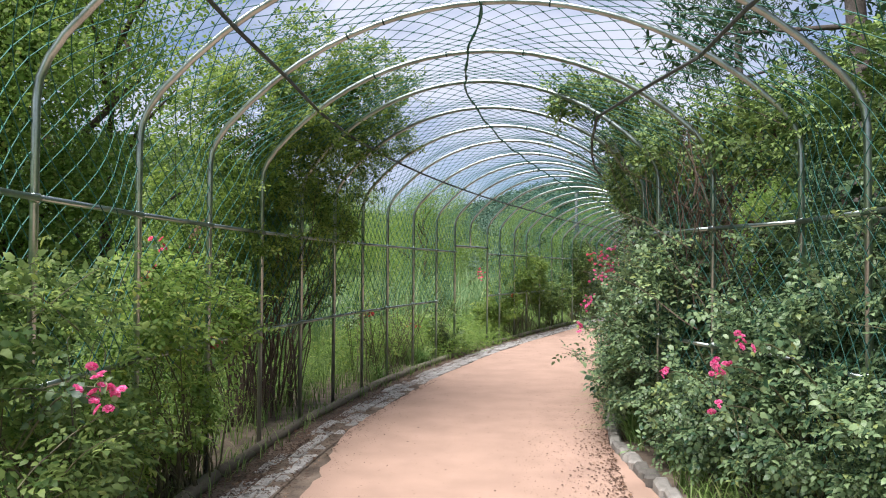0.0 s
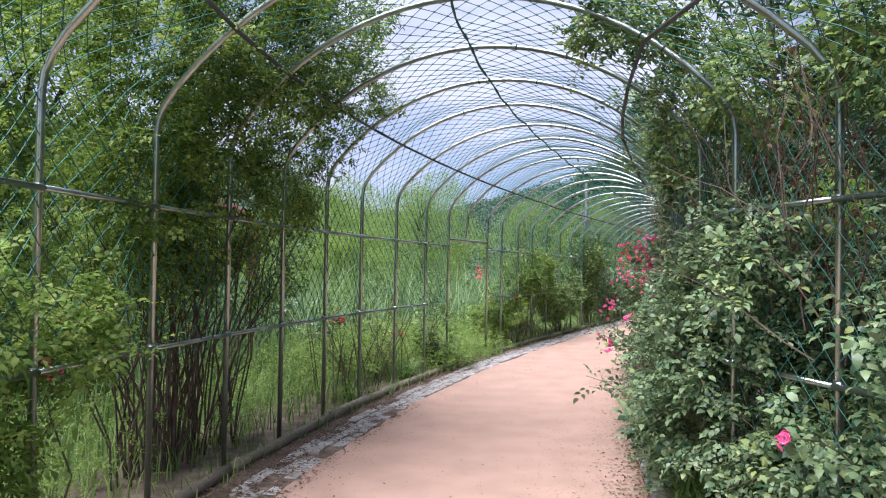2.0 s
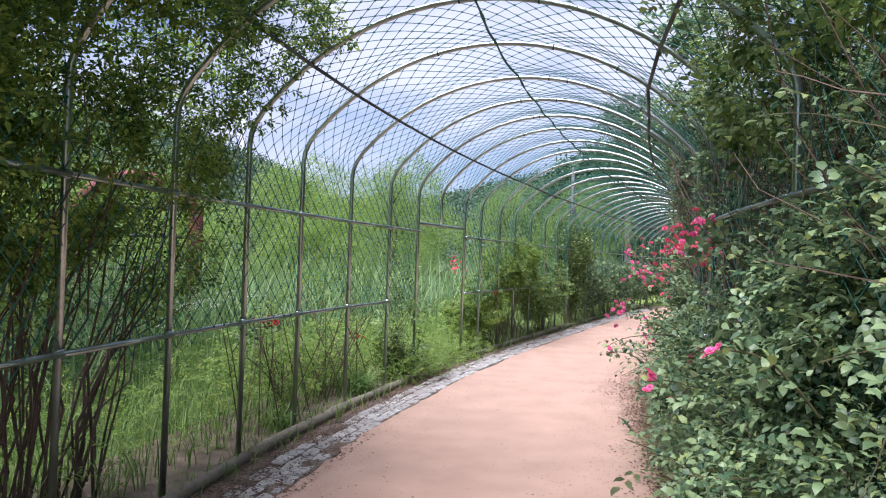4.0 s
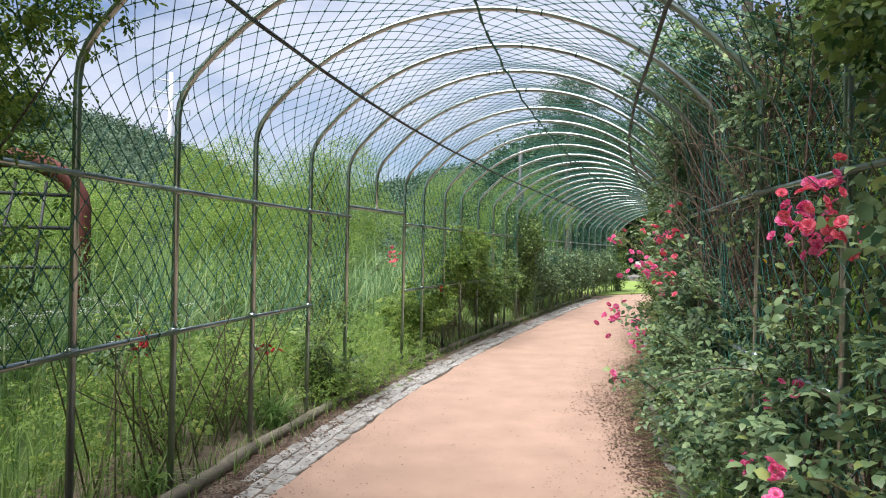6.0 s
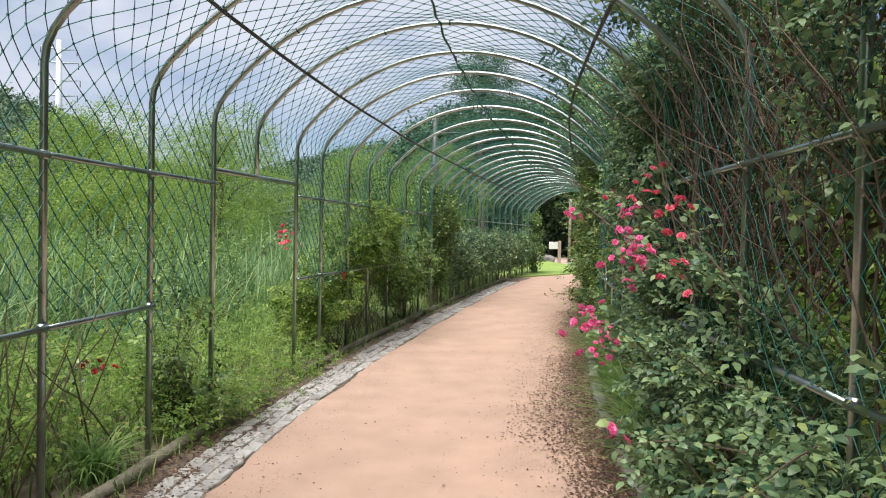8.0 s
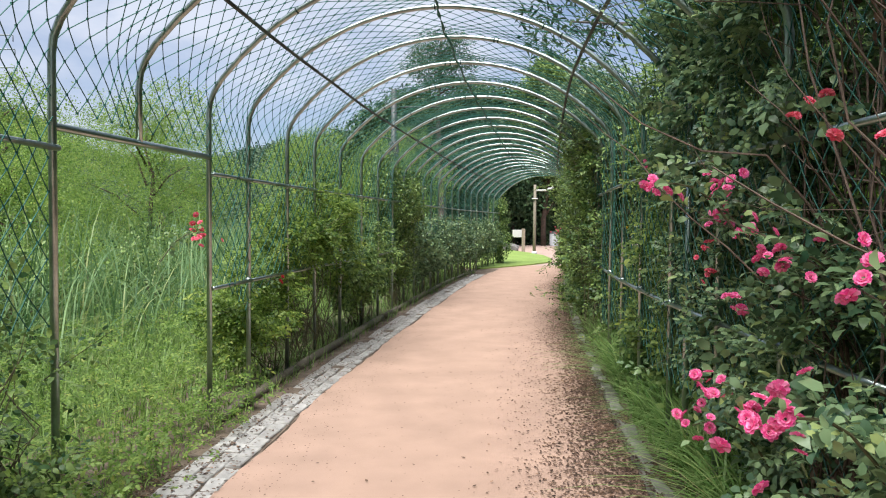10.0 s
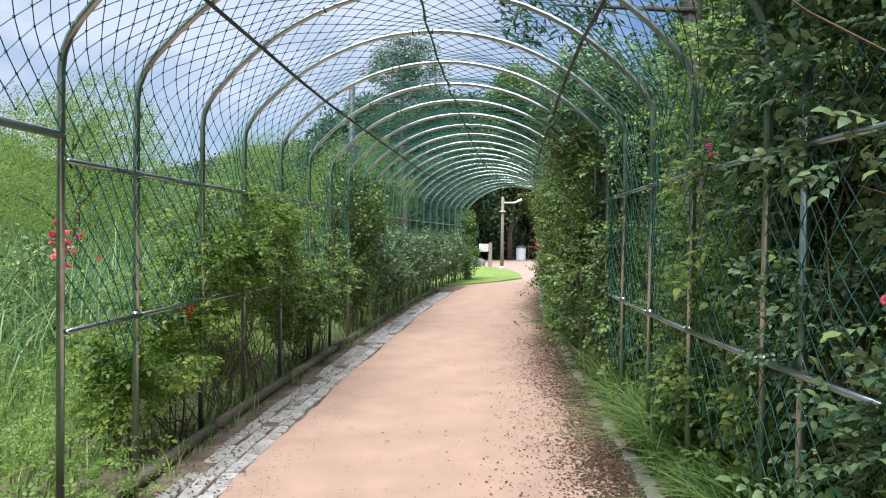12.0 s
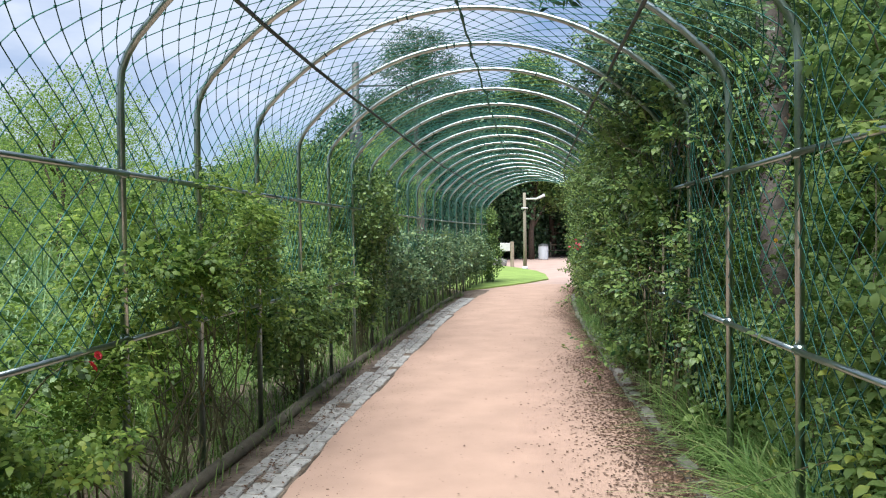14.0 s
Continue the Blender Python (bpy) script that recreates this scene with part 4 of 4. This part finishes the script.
# white umbels in the meadow
heads, feet = [], []
for _ in range(60):
    c = at(random.uniform(5.4, 7.6), random.uniform(-2.6, -1.0), random.uniform(0.75, 1.15))
    feet.append((c.x, c.y, 0.0))
    heads += [tuple(c + Vector((random.gauss(0, 0.028), random.gauss(0, 0.028), random.gauss(0, 0.008)))) for _ in range(16)]
v, t = leaf_arrays(np.array(heads), 0.014, 0.9, lift=2.5)
tagged(array_mesh("wildflowers", v, t, WHITE), "flat heads of tiny white wildflowers in the meadow", "flowers", kind="stuff")
v, q = blades(np.repeat(np.array(feet), 3, 0), 1.0, 0.12, 0.007, 4)
tagged(array_mesh("weeds", v, q, BLADE), "thin green stalks of the white wildflowers", "weeds", kind="stuff")

# fallen leaves
n = 20000
u = RNG.uniform(-5, 27, n)
u = np.where((u < 6) & (RNG.uniform(size=n) < 0.5), u + 12, u)
o = 3.14 - np.abs(RNG.normal(size=n)) * np.where(u < 8, 0.17, 0.36) * RNG.uniform(0.2, 1.3, n)
lit = np.array([tuple(at(a, b, 0.018)) for a, b in zip(u, o)])
lit2 = np.concatenate([scatter(6500, -5, 27, 0.05, 0.5, 0.028), scatter(7500, -4, 9, 0.10, 0.42, 0.014), scatter(2600, -4, 5, 0.3, 0.75, 0.02), scatter(3200, -5, 20, 0.3, 0.66, 0.034)])
lit3 = scatter(420, -5, 27, 0.7, 3.0, 0.018)
m = 40000
u = RNG.uniform(4.0, 30, m)
wide = (0.5 + 0.13 * np.sin(u * 0.9) + 0.07 * np.sin(u * 2.3)) * np.clip((u - 2.0) / 6.0, 0.35, 1.0)
o = 3.22 - wide * RNG.uniform(0, 1, m) ** 1.7 * RNG.uniform(0.6, 1.35, m)
lit3 = np.concatenate([lit3, np.array([tuple(at(a, b, 0.018 if b < 3.08 else 0.075)) for a, b in zip(u, o)])])
lit = np.concatenate([lit, lit2, lit3])
v, t = leaf_arrays(lit, 0.025, 0.55, lift=2.5, droop=-0.15)
v[:, 2] = np.maximum(v[:, 2], 0.014)
v2, t2 = leaf_arrays(np.concatenate([scatter(2600, -5, 27, 0.66, 3.1, 0.017), scatter(5000, -5, 27, 2.3, 3.1, 0.017), scatter(3000, -5, 27, 0.64, 1.0, 0.017)]), 0.011, 0.7, lift=2.5, droop=-0.15)
v2[:, 2] = np.maximum(v2[:, 2], 0.014)
tagged(array_mesh("leaf_crumbs", v2, t2, LITTER), "crumbled brown leaf bits scattered over the sand", "leaves", kind="stuff")
tagged(array_mesh("leaf_litter", v, t, LITTER), "dry brown fallen leaves along the path edge", "leaves", kind="stuff")


# ---- trees ----
def tree(name, label, where, height, crown, count, leaf, mat, trunk=0.14, bark=BARK, clear=0.3, plain=True, per=8, group=""):
    """Tapered trunk with limbs, and a crown of leaf sprays in uneven lumps."""
    root = empty(name, where, label, "tree", group)
    base = Vector(where)
    blobs, limbs = [], []
    path_pts = [base + Vector((random.uniform(-0.1, 0.1) * k, random.uniform(-0.1, 0.1) * k, height * 0.85 * k / 6 - (0.05 if k == 0 else 0))) for k in range(7)]
    trunk_data = tube_data(path_pts, [trunk * (1 - 0.13 * k) for k in range(7)], 9)
    for k in range(9):
        f = clear + (1 - clear) * (k + 0.5) / 9
        a = k * 2.4 + random.uniform(-0.4, 0.4)
        r = crown * (0.75 if f < 0.75 else 0.45) * random.uniform(0.6, 1.0)
        c = base + Vector((math.cos(a) * r, math.sin(a) * r, height * f))
        s = crown * random.uniform(0.42, 0.62)
        blobs.append((tuple(c), (s, s, s * 0.72), 0.0))
        start = base + Vector((0, 0, height * max(0.15, f - 0.22)))
        limbs.append(tube_data([start, start.lerp(c, 0.5) + Vector((0, 0, 0.2)), c], [trunk * 0.4, trunk * 0.25, trunk * 0.08], 6))
    blobs.append((tuple(base + Vector((0, 0, height * 0.9))), (crown * 0.45, crown * 0.45, height * 0.1), 0.0))
    under(mesh_object("trunk", *trunk_data, bark, None, "", True), root)
    for data in limbs:
        under(mesh_object("limb", *data, bark, None, "", True), root)
    v, t = leaf_arrays(sprigs(blob_points(blobs, count, 0.35, 0.4), per, leaf * 1.3), leaf, 0.6, plain=plain)
    under(array_mesh("crown", v, t, mat), root)
    return root


def pine(name, label, where, height, crown, count, mat, trunk=0.2):
    root = empty(name, where, label, "tree")
    base = Vector(where)
    under(tube("trunk", [base + Vector((0.1 * math.sin(k), 0.05 * k, height * k / 8 - (0.1 if k == 0 else 0))) for k in range(9)], [trunk * (1 - 0.1 * k) for k in range(9)], PINE_BARK, None, "", 10), root)
    blobs, limbs = [], []
    for k in range(16):
        f = 0.34 + 0.66 * k / 16
        a = k * 2.4
        r = crown * (1.05 - f) * 1.25
        c = base + Vector((math.cos(a) * r, math.sin(a) * r, height * f))
        blobs.append((tuple(c), (crown * 0.42, crown * 0.42, height * 0.04), 0.0))
        limbs.append(tube_data([base + Vector((0, 0, height * f - 0.3)), c], [trunk * 0.25, trunk * 0.08], 5))
    for data in limbs:
        under(mesh_object("limb", *data, PINE_BARK, None, "", True), root)
    v, t = leaf_arrays(sprigs(blob_points(blobs, count, 0.35, 0.3), 9, 0.14), 0.22, 0.22, plain=True)
    under(array_mesh("crown", v, t, mat), root)
    return root


for u, o, h, c, n, mat in ((-2.2, -6.8, 7.5, 2.5, 3400, LEAF_BRIGHT), (0.3, -7.0, 9.5, 3.2, 3600, LEAF_BRIGHT), (2.4, -5.2, 5.2, 1.8, 2200, LEAF_BRIGHT), (-5.0, -8.0, 8.0, 2.6, 2200, LEAF_BRIGHT), (4.0, -10.0, 8.0, 2.6, 2200, LEAF_CLIMB), (3.1, -4.8, 6.2, 1.7, 2400, LEAF_BRIGHT), (-0.6, -6.2, 7.0, 2.2, 2600, LEAF_BRIGHT), (4.6, -4.5, 6.5, 1.9, 1000, LEAF_BRIGHT), (5.5, -6.4, 7.6, 2.2, 1300, LEAF_BRIGHT)):
    tree("tree", "leafy green tree behind the hoop tunnel", at(u, o), h, c, int(n * 2.0), 0.08, mat, 0.13, clear=0.12)
for u, o, h, c, n in ((-4, 7.0, 8, 2.6, 2600), (0.5, 7.2, 8.5, 2.8, 2800), (4.5, 10.4, 8, 2.7, 2800), (8.5, 9.6, 9, 2.7, 2800), (12.5, 10.2, 10, 2.8, 3000), (16.5, 9.6, 10, 2.9, 2600), (20.5, 7.6, 8, 2.7, 2400), (24.5, 7.4, 8, 2.7, 2400)):
    tree("tree", "dark evergreen tree beside the tunnel", at(u, o), h, c, n, 0.13, LEAF_DARK, 0.16, clear=0.12, group="evergreens beside the tunnel")
for k in range(13):
    u = -5 + 2.5 * k
    lumps = [blob(u - 0.5, 5.8, 0.9, 1.0, 0.7, 0.9), blob(u + 0.6, 6.1, 1.3, 1.0, 0.7, 1.0)]
    if 8 < u < 21:
        lumps += [blob(u, 5.6, 2.4, 1.2, 0.6, 0.9)]
    bush("shrub", "green shrub behind the tunnel" if u > 8 else "dark green shrub behind the tunnel", at(u, 5.9), lumps, 2800 if u > 8 else 900, 0.075, LEAF_BRIGHT if u > 8 else LEAF_DARK, stems=6, wood=BARK, category="shrub", group="shrubs behind the tunnel", plain=True, spread=0.09)
for u, o in ((12.8, 5.4), (15.2, 5.3), (17.6, 5.2)):
    bush("shrub", "tall leafy green shrub behind the net", at(u, o), [blob(u, o, 2.6, 0.9, 0.5, 1.0), blob(u + 0.5, o, 3.9, 0.9, 0.5, 0.9), blob(u - 0.5, o, 4.6, 0.8, 0.5, 0.7)], 1900, 0.07, LEAF_MID, stems=14, wood=BARK, category="shrub", group="tall shrubs behind the net", plain=True, spread=0.08, gap=0.0)
for k in range(16):
    u, o, h = 3.6 + 0.95 * k, -3.2 - 5.5 * random.random(), random.uniform(0.9, 1.5)
    if 8.2 < u < 10.2:
        o -= 2.5
    bush("shrub", "low yellow-green shrub among the reeds", at(u, o), [blob(u, o, h * 0.6, 0.7, 0.6, h * 0.6), blob(u + 0.5, o - 0.3, h * 0.5, 0.6, 0.5, h * 0.5)], 420, 0.055, LEAF_BRIGHT if k % 2 else LEAF_MID, stems=8, wood=BARK, category="shrub", group="shrubs among the reeds", plain=True, spread=0.06)
pine("pine_tree", "tall pine with a reddish bare trunk", (8.0, 20.0, 0), 13, 2.4, 900, LEAF_DARK, 0.19)
pine("pine_tree", "tall pine with a bare trunk", (5.2, 9.2, 0), 13, 2.4, 900, LEAF_DARK, 0.17)
pine("pine_tree", "tall pine beyond the end of the tunnel", (13.3, 53.2, 0), 12.8, 4.0, 2800, LEAF_DARK, 0.25)
for k, (x, y, h, c) in enumerate(((19, 66, 11, 4), (25, 68, 12, 4.5), (31, 69, 12, 4.5), (37, 66, 11, 4.5), (14, 62, 10, 4), (22, 74, 13, 5), (30, 76, 14, 5), (16.5, 57, 9.5, 3), (11, 60, 9, 3.5), (20, 58.5, 10, 3.2), (25, 60.5, 11, 3.5), (30, 62, 11, 3.5))):
    tree("tree", "dark evergreen tree behind the plaza", (x, y, 0), h, c, 2600, 0.30, LEAF_DARK, 0.25, clear=0.08, group="evergreens behind the plaza")
for u, o, h, c in ((11.5, -12, 2.7, 1.9), (15, -14, 3.4, 2.2), (19.0, -9.5, 4.4, 2.2), (22.5, -8.0, 4.8, 2.3), (26, -10, 4.6, 2.4), (30, -7, 4.8, 2.4), (34, -5, 5.0, 2.6), (8.5, -17, 2.5, 2.2), (5.0, -19, 2.4, 2.2), (28, -16, 5, 3), (20, -18, 4.6, 3)):
    tree("tree", "bright green willow shrub in the meadow", at(u, o), h, c, 4600, 0.055, LEAF_BRIGHT, 0.09, clear=0.05, group="shrubs in the meadow")
for x, y, h, c in ((-6.0, 23.0, 2.5, 1.6), (-9.0, 21.0, 2.7, 1.7), (-3.2, 25.5, 2.5, 1.5), (-12.0, 19.5, 2.8, 1.8), (-7.5, 28.0, 3.0, 2.0)):
    tree("tree", "yellow-green willow shrub in the meadow", (x, y, 0), h, c, 2600, 0.06, LEAF_BRIGHT, 0.06, clear=0.03, group="shrubs in the meadow")


tree("tree", "tall green tree behind the plaza", (21.6, 56.6, 0), 12.4, 2.7, 2800, 0.22, LEAF_MID, 0.2, clear=0.3)


# ---- distance ----
def ridge(az):
    ks = ((-75, 9.5), (-35, 9.6), (-21, 9.0), (-15, 7.6), (-12, 6.4), (-8, 4.2), (-2, 4.0), (4, 5.6), (8, 6.3), (14, 5.6), (30, 5.0), (75, 5.0))
    for (a, x), (b, y) in zip(ks, ks[1:]):
        if a <= az <= b:
            return x + (y - x) * (az - a) / (b - a)


def hill_height(az, r):
    f = max(0.0, min(1.0, (r - 130) / 100))
    f = f * f * (3 - 2 * f)
    d = Vector((math.sin(radians(az)) * r, math.cos(radians(az)) * r, 0))
    return f * 230 * math.tan(radians(ridge(az))) * (1 + 0.10 * noise.noise(d * 0.02)) + f * 1.5 * noise.noise(d * 0.12)


AZ, RR = [-75 + 1.0 * k for k in range(151)], [130 + 8 * k for k in range(18)]
hv = [(math.sin(radians(a)) * r, 6 + math.cos(radians(a)) * r, hill_height(a, r) - 0.5) for r in RR for a in AZ]
hf = [(j * 151 + k, j * 151 + k + 1, (j + 1) * 151 + k + 1, (j + 1) * 151 + k) for j in range(17) for k in range(150)]
# the hill floor colour carries a little painted haze too
hill = mesh_object("hill", hv, hf, material("hazed_forest_floor", (0.05, 0.085, 0.05), 0.95, 0, 0.4, 0.05, 0, 0.3), None, "", True)
tagged(hill, "wooded hills beyond the meadow", "hill", kind="structure")
hp = []
for _ in range(46000):
    a, r = random.uniform(-70, 70), random.uniform(140, 262)
    hp.append((math.sin(radians(a)) * r, 6 + math.cos(radians(a)) * r, hill_height(a, r) + random.uniform(-0.5, 2.5)))
v, t = leaf_arrays(sprigs(np.array(hp), 6, 0.8), 0.75, 0.8, plain=True)
tagged(array_mesh("far_woods", v, t, LEAF_FAR), "dense green woods on the hills", "woods", kind="stuff")

# power pylon
a = radians(-14.65)
pb = Vector((0.5 + math.sin(a) * 220, 6.35 + math.cos(a) * 220, 0))
pylon = empty("power_pylon", pb, "pale tubular power pylon with cross arms", "pylon")
under(tube("mast", [pb + Vector((0, 0, z)) for z in (-1, 25, 49.5)], [1.15, 0.95, 0.6], CONCRETE, None, "", 12), pylon)
ax = Vector((math.cos(a), -math.sin(a), 0))
for z, w in ((47.0, 4.2), (43.5, 4.6), (39.0, 5.0), (35.0, 4.4)):
    under(tube("cross_arm", [pb + ax * -w + Vector((0, 0, z + 0.5)), pb + Vector((0, 0, z)), pb + ax * w + Vector((0, 0, z + 0.5))], [0.12, 0.28, 0.12], CONCRETE, None, "", 6), pylon)
    for s in (-1, 1):
        c = pb + ax * (s * w) + Vector((0, 0, z + 0.4))
        under(tube("insulator", [c, c - Vector((0, 0, 1.6))], 0.13, DARK_STEEL, None, "", 6), pylon)

# camera pole beside the tunnel
pp = Vector((4.2, 24.4, 0))
pole = empty("utility_pole", pp, "dark grey steel pole with a thin side arm", "pole")
under(tube("post", [pp + Vector((0, 0, z)) for z in (-0.05, 2.0, 4.2)], [0.065, 0.06, 0.055], DARK_STEEL, None, "", 10), pole)
under(tube("arm", [pp + Vector((0.05, 0, 3.85)), pp + Vector((0.9, -0.2, 3.87))], 0.014, DARK_STEEL, None, "", 6), pole)
under(tube("arm", [pp + Vector((-0.02, 0, 3.2)), pp + Vector((-0.3, 0.05, 3.28))], 0.014, DARK_STEEL, None, "", 6), pole)
under(mesh_object("box", *box_data(pp.x, pp.y, 2.7, 0.18, 0.16, 0.9, 0.02), DARK_STEEL), pole)

# ---- plaza furniture ----
lp = Vector((15.5, 43.8, 0.04))
lamp = empty("street_lamp", lp, "slim wooden lamp post with one pale side arm", "street lamp")
under(tube("post", [lp + Vector((0, 0, z)) for z in (-0.05, 1.7, 3.4)], [0.085, 0.075, 0.065], WOOD, None, "", 10), lamp)
under(tube("arm", [lp + Vector((0, 0, 3.12)), lp + Vector((0.5, -0.18, 3.12)), lp + Vector((0.85, -0.3, 3.28))], [0.04, 0.045, 0.07], WHITE, None, "", 8), lamp)
under(tube("collar", [lp + Vector((0, 0, 2.68)), lp + Vector((0, 0, 2.74))], 0.15, WHITE, None, "", 10), lamp)
under(tube("base_sleeve", [lp + Vector((0, 0, -0.03)), lp + Vector((0, 0, 0.12))], [0.14, 0.11], CONCRETE, None, "", 10), lamp)
sp = Vector((16.1, 46.7, 0.04))
sign = empty("sign_post", sp, "pale wooden sign post with a blank white board", "sign")
under(mesh_object("post", *box_data(sp.x, sp.y, 0.62, 0.16, 0.14, 1.24, 0.02), PALE_WOOD), sign)
under(mesh_object("board", *box_data(sp.x - 0.36, sp.y, 0.98, 0.52, 0.05, 0.4, 0.015), WHITE), sign)
bp = Vector((21.9, 55.5, 0))
binn = empty("litter_bin", bp, "white litter bin with a dark lid on the plaza", "bin")
v, f = tube_data([bp, bp + Vector((0, 0, 0.05)), bp + Vector((0, 0, 0.85))], [0.26, 0.3, 0.32], 12)
under(mesh_object("body", v, f, CONCRETE), binn)
v, f = tube_data([bp + Vector((0, 0, 0.85)), bp + Vector((0, 0, 0.93)), bp + Vector((0, 0, 1.0))], [0.34, 0.3, 0.12], 12)
under(mesh_object("lid", v, f, DARK_STEEL), binn)
for k, (x, y) in enumerate(((14.6, 47.9), (15.3, 48.2), (15.9, 48.1), (14.0, 47.6))):
    bm = bmesh.new()
    bmesh.ops.create_icosphere(bm, subdivisions=2, radius=1)
    for vv in bm.verts:
        vv.co *= 1 + 0.35 * noise.noise(vv.co * 1.7 + Vector((k * 5, 0, 0)))
        vv.co = Vector((vv.co.x * 0.5, vv.co.y * 0.35, vv.co.z * 0.3)) + Vector((x, y, 0.12))
    me = bpy.data.meshes.new("rock")
    bm.to_mesh(me)
    bm.free()
    me.materials.append(ROCK)
    tagged(new("rock", me), "rough grey boulder at the lawn edge", "rock", "boulders at the lawn edge")
fence = empty("fence", (18, 60, 0), "low wooden post and rail fence behind the plaza", "fence")
fx = [(15.0 + 1.6 * k, 58.6 + 0.25 * k) for k in range(14)]
for k, (x, y) in enumerate(fx):
    under(mesh_object("post", *box_data(x, y, 0.5, 0.12, 0.12, 1.1, 0.015), PALE_WOOD), fence)
    if k:
        for z in (0.45, 0.85):
            under(tube("rail", [Vector((*fx[k - 1], z)), Vector((x, y, z))], 0.045, PALE_WOOD, None, "", 6), fence)
bx = Vector((15.5, 51.2, 0))
bench = empty("bench", bx, "pale wooden bench on the plaza", "bench")
for k in range(3):
    under(mesh_object("slat", *box_data(bx.x, bx.y - 0.15 + 0.15 * k, 0.43, 2.2, 0.12, 0.04, 0.008), PALE_WOOD), bench)
for s in (-0.9, 0.9):
    under(mesh_object("leg", *box_data(bx.x + s, bx.y, 0.2, 0.08, 0.4, 0.42, 0.01), DARK_STEEL), bench)

# rust red arched frame in the meadow
ra = Vector((-4.9, 17.5, 0))
frame_arch = empty("garden_arch", ra, "rust red steel arch with a lattice inside", "arch")
side = Vector((0.93, 0.36, 0))
pts = [ra + side * 1.0 + Vector((0, 0, -0.05)), ra + side * 1.0 + Vector((0, 0, 2.1))]
for k in range(1, 12):
    a = math.pi * k / 12
    pts.append(ra + side * math.cos(a) * 1.0 + Vector((0, 0, 2.1 + 0.75 * math.sin(a))))
pts += [ra - side * 1.0 + Vector((0, 0, 2.1)), ra - side * 1.0 + Vector((0, 0, -0.05))]
for dy in (0, 0.5):
    under(tube("hoop", [p + Vector((-0.36, 0.93, 0)) * dy for p in pts], 0.13, RUST, None, "", 8), frame_arch)
for z in (0.6, 1.2, 1.8, 2.3):
    under(tube("bar", [ra - side * 0.95 + Vector((0, 0, z)), ra + side * 0.95 + Vector((0, 0, z))], 0.03, DARK_STEEL, None, "", 6), frame_arch)
for k in range(4):
    under(tube("brace", [ra + side * (-0.9 + 0.6 * k) + Vector((0, 0, 0.6)), ra + side * (-0.3 + 0.4 * k) + Vector((0, 0, 2.5))], 0.025, DARK_STEEL, None, "", 6), frame_arch)

# ---- edging: logs, pavers, kerb stones ----
for k in range(-6, 27, 2):
    if k in (8,):
        continue
    a, b = at(k + 0.05, 0.075, 0.035), at(min(k + 1.95, 27), 0.075, 0.035)
    ln = [a.lerp(b, f / 6) + Vector((random.uniform(-0.008, 0.008), 0, random.uniform(-0.006, 0.006))) for f in range(7)]
    r = random.uniform(0.042, 0.055)
    v, f = tube_data(ln, [r * random.uniform(0.93, 1.05) for _ in ln], 10)
    lg = mesh_object("log", v, f, WOOD, None, "", True)
    tagged(lg, "weathered grey wooden log edging the bed", "log", "logs edging the bed")


def stone_mesh(name, sx, sy, sz, bevel, seed, mat, wob):
    bm = bmesh.new()
    bmesh.ops.create_cube(bm, size=1)
    bmesh.ops.scale(bm, vec=(sx, sy, sz), verts=bm.verts)
    bmesh.ops.bevel(bm, geom=bm.edges[:], offset=bevel, segments=1, affect="EDGES")
    for vv in bm.verts:
        vv.co += Vector([wob * noise.noise(vv.co * 9 + Vector((seed * 3.1, j * 5, 0))) for j in range(3)])
    me = bpy.data.meshes.new(name)
    bm.to_mesh(me)
    bm.free()
    me.materials.append(mat)
    return me


strip_bed = strip("paver_bed", [x * 0.25 for x in range(-20, 109)], 0.29, 0.65, 0.009, SOIL, 2)
tagged(strip_bed, "worn grey paver strip edging the sand path", "paving", kind="structure")
pavers = [stone_mesh("paver", 0.19, 0.108, 0.05, 0.007, k, PAVER, 0.008) for k in range(5)]
u = -2.5
while u < 26.0:
    for row in range(3):
        if random.random() < 0.05:
            continue
        uu = u + (0.095 if row % 2 else 0)
        sunk = 0.02 * max(0, noise.noise(Vector((uu * 1.3, row * 0.9, 4))) + (0.62 if uu < 2.6 else 0.35 if uu < 7 else 0.05))
        p = at(uu, 0.345 + 0.116 * row + random.uniform(-0.006, 0.006), 0.0 - sunk + random.uniform(-0.007, 0.006))
        ob = new("paver", random.choice(pavers))
        ob.matrix_world = Matrix.Translation(p) @ pose(0, 0, 0, random.uniform(-2.5, 2.5), random.uniform(-2, 2), 90 - math.degrees(heading(uu)) + random.uniform(-4, 4))
        m = ob.matrix_world.copy()
        ob.parent = strip_bed
        ob.matrix_basis = m
    u += 0.197
kerb = strip("kerb", [x * 0.25 for x in range(-20, 109)], lambda x: sand_right(x) + 0.0, lambda x: sand_right(x) + 0.12, 0.008, SOIL, 2)
tagged(kerb, "rough grey stone kerb along the sand path", "kerb", kind="structure")
stones = [stone_mesh("kerb_stone", 0.26, 0.105, 0.10, 0.02, 20 + k, STONE, 0.018) for k in range(6)]
u = -5.0
while u < 26.5:
    p = at(u, sand_right(u) + 0.06, 0.03 + random.uniform(-0.015, 0.015))
    ob = new("kerb_stone", random.choice(stones))
    m = Matrix.Translation(p) @ pose(0, 0, 0, random.uniform(-5, 5), random.uniform(-4, 4), 90 - math.degrees(heading(u)) + random.uniform(-6, 6))
    ob.parent = kerb
    ob.matrix_basis = m
    u += 0.265
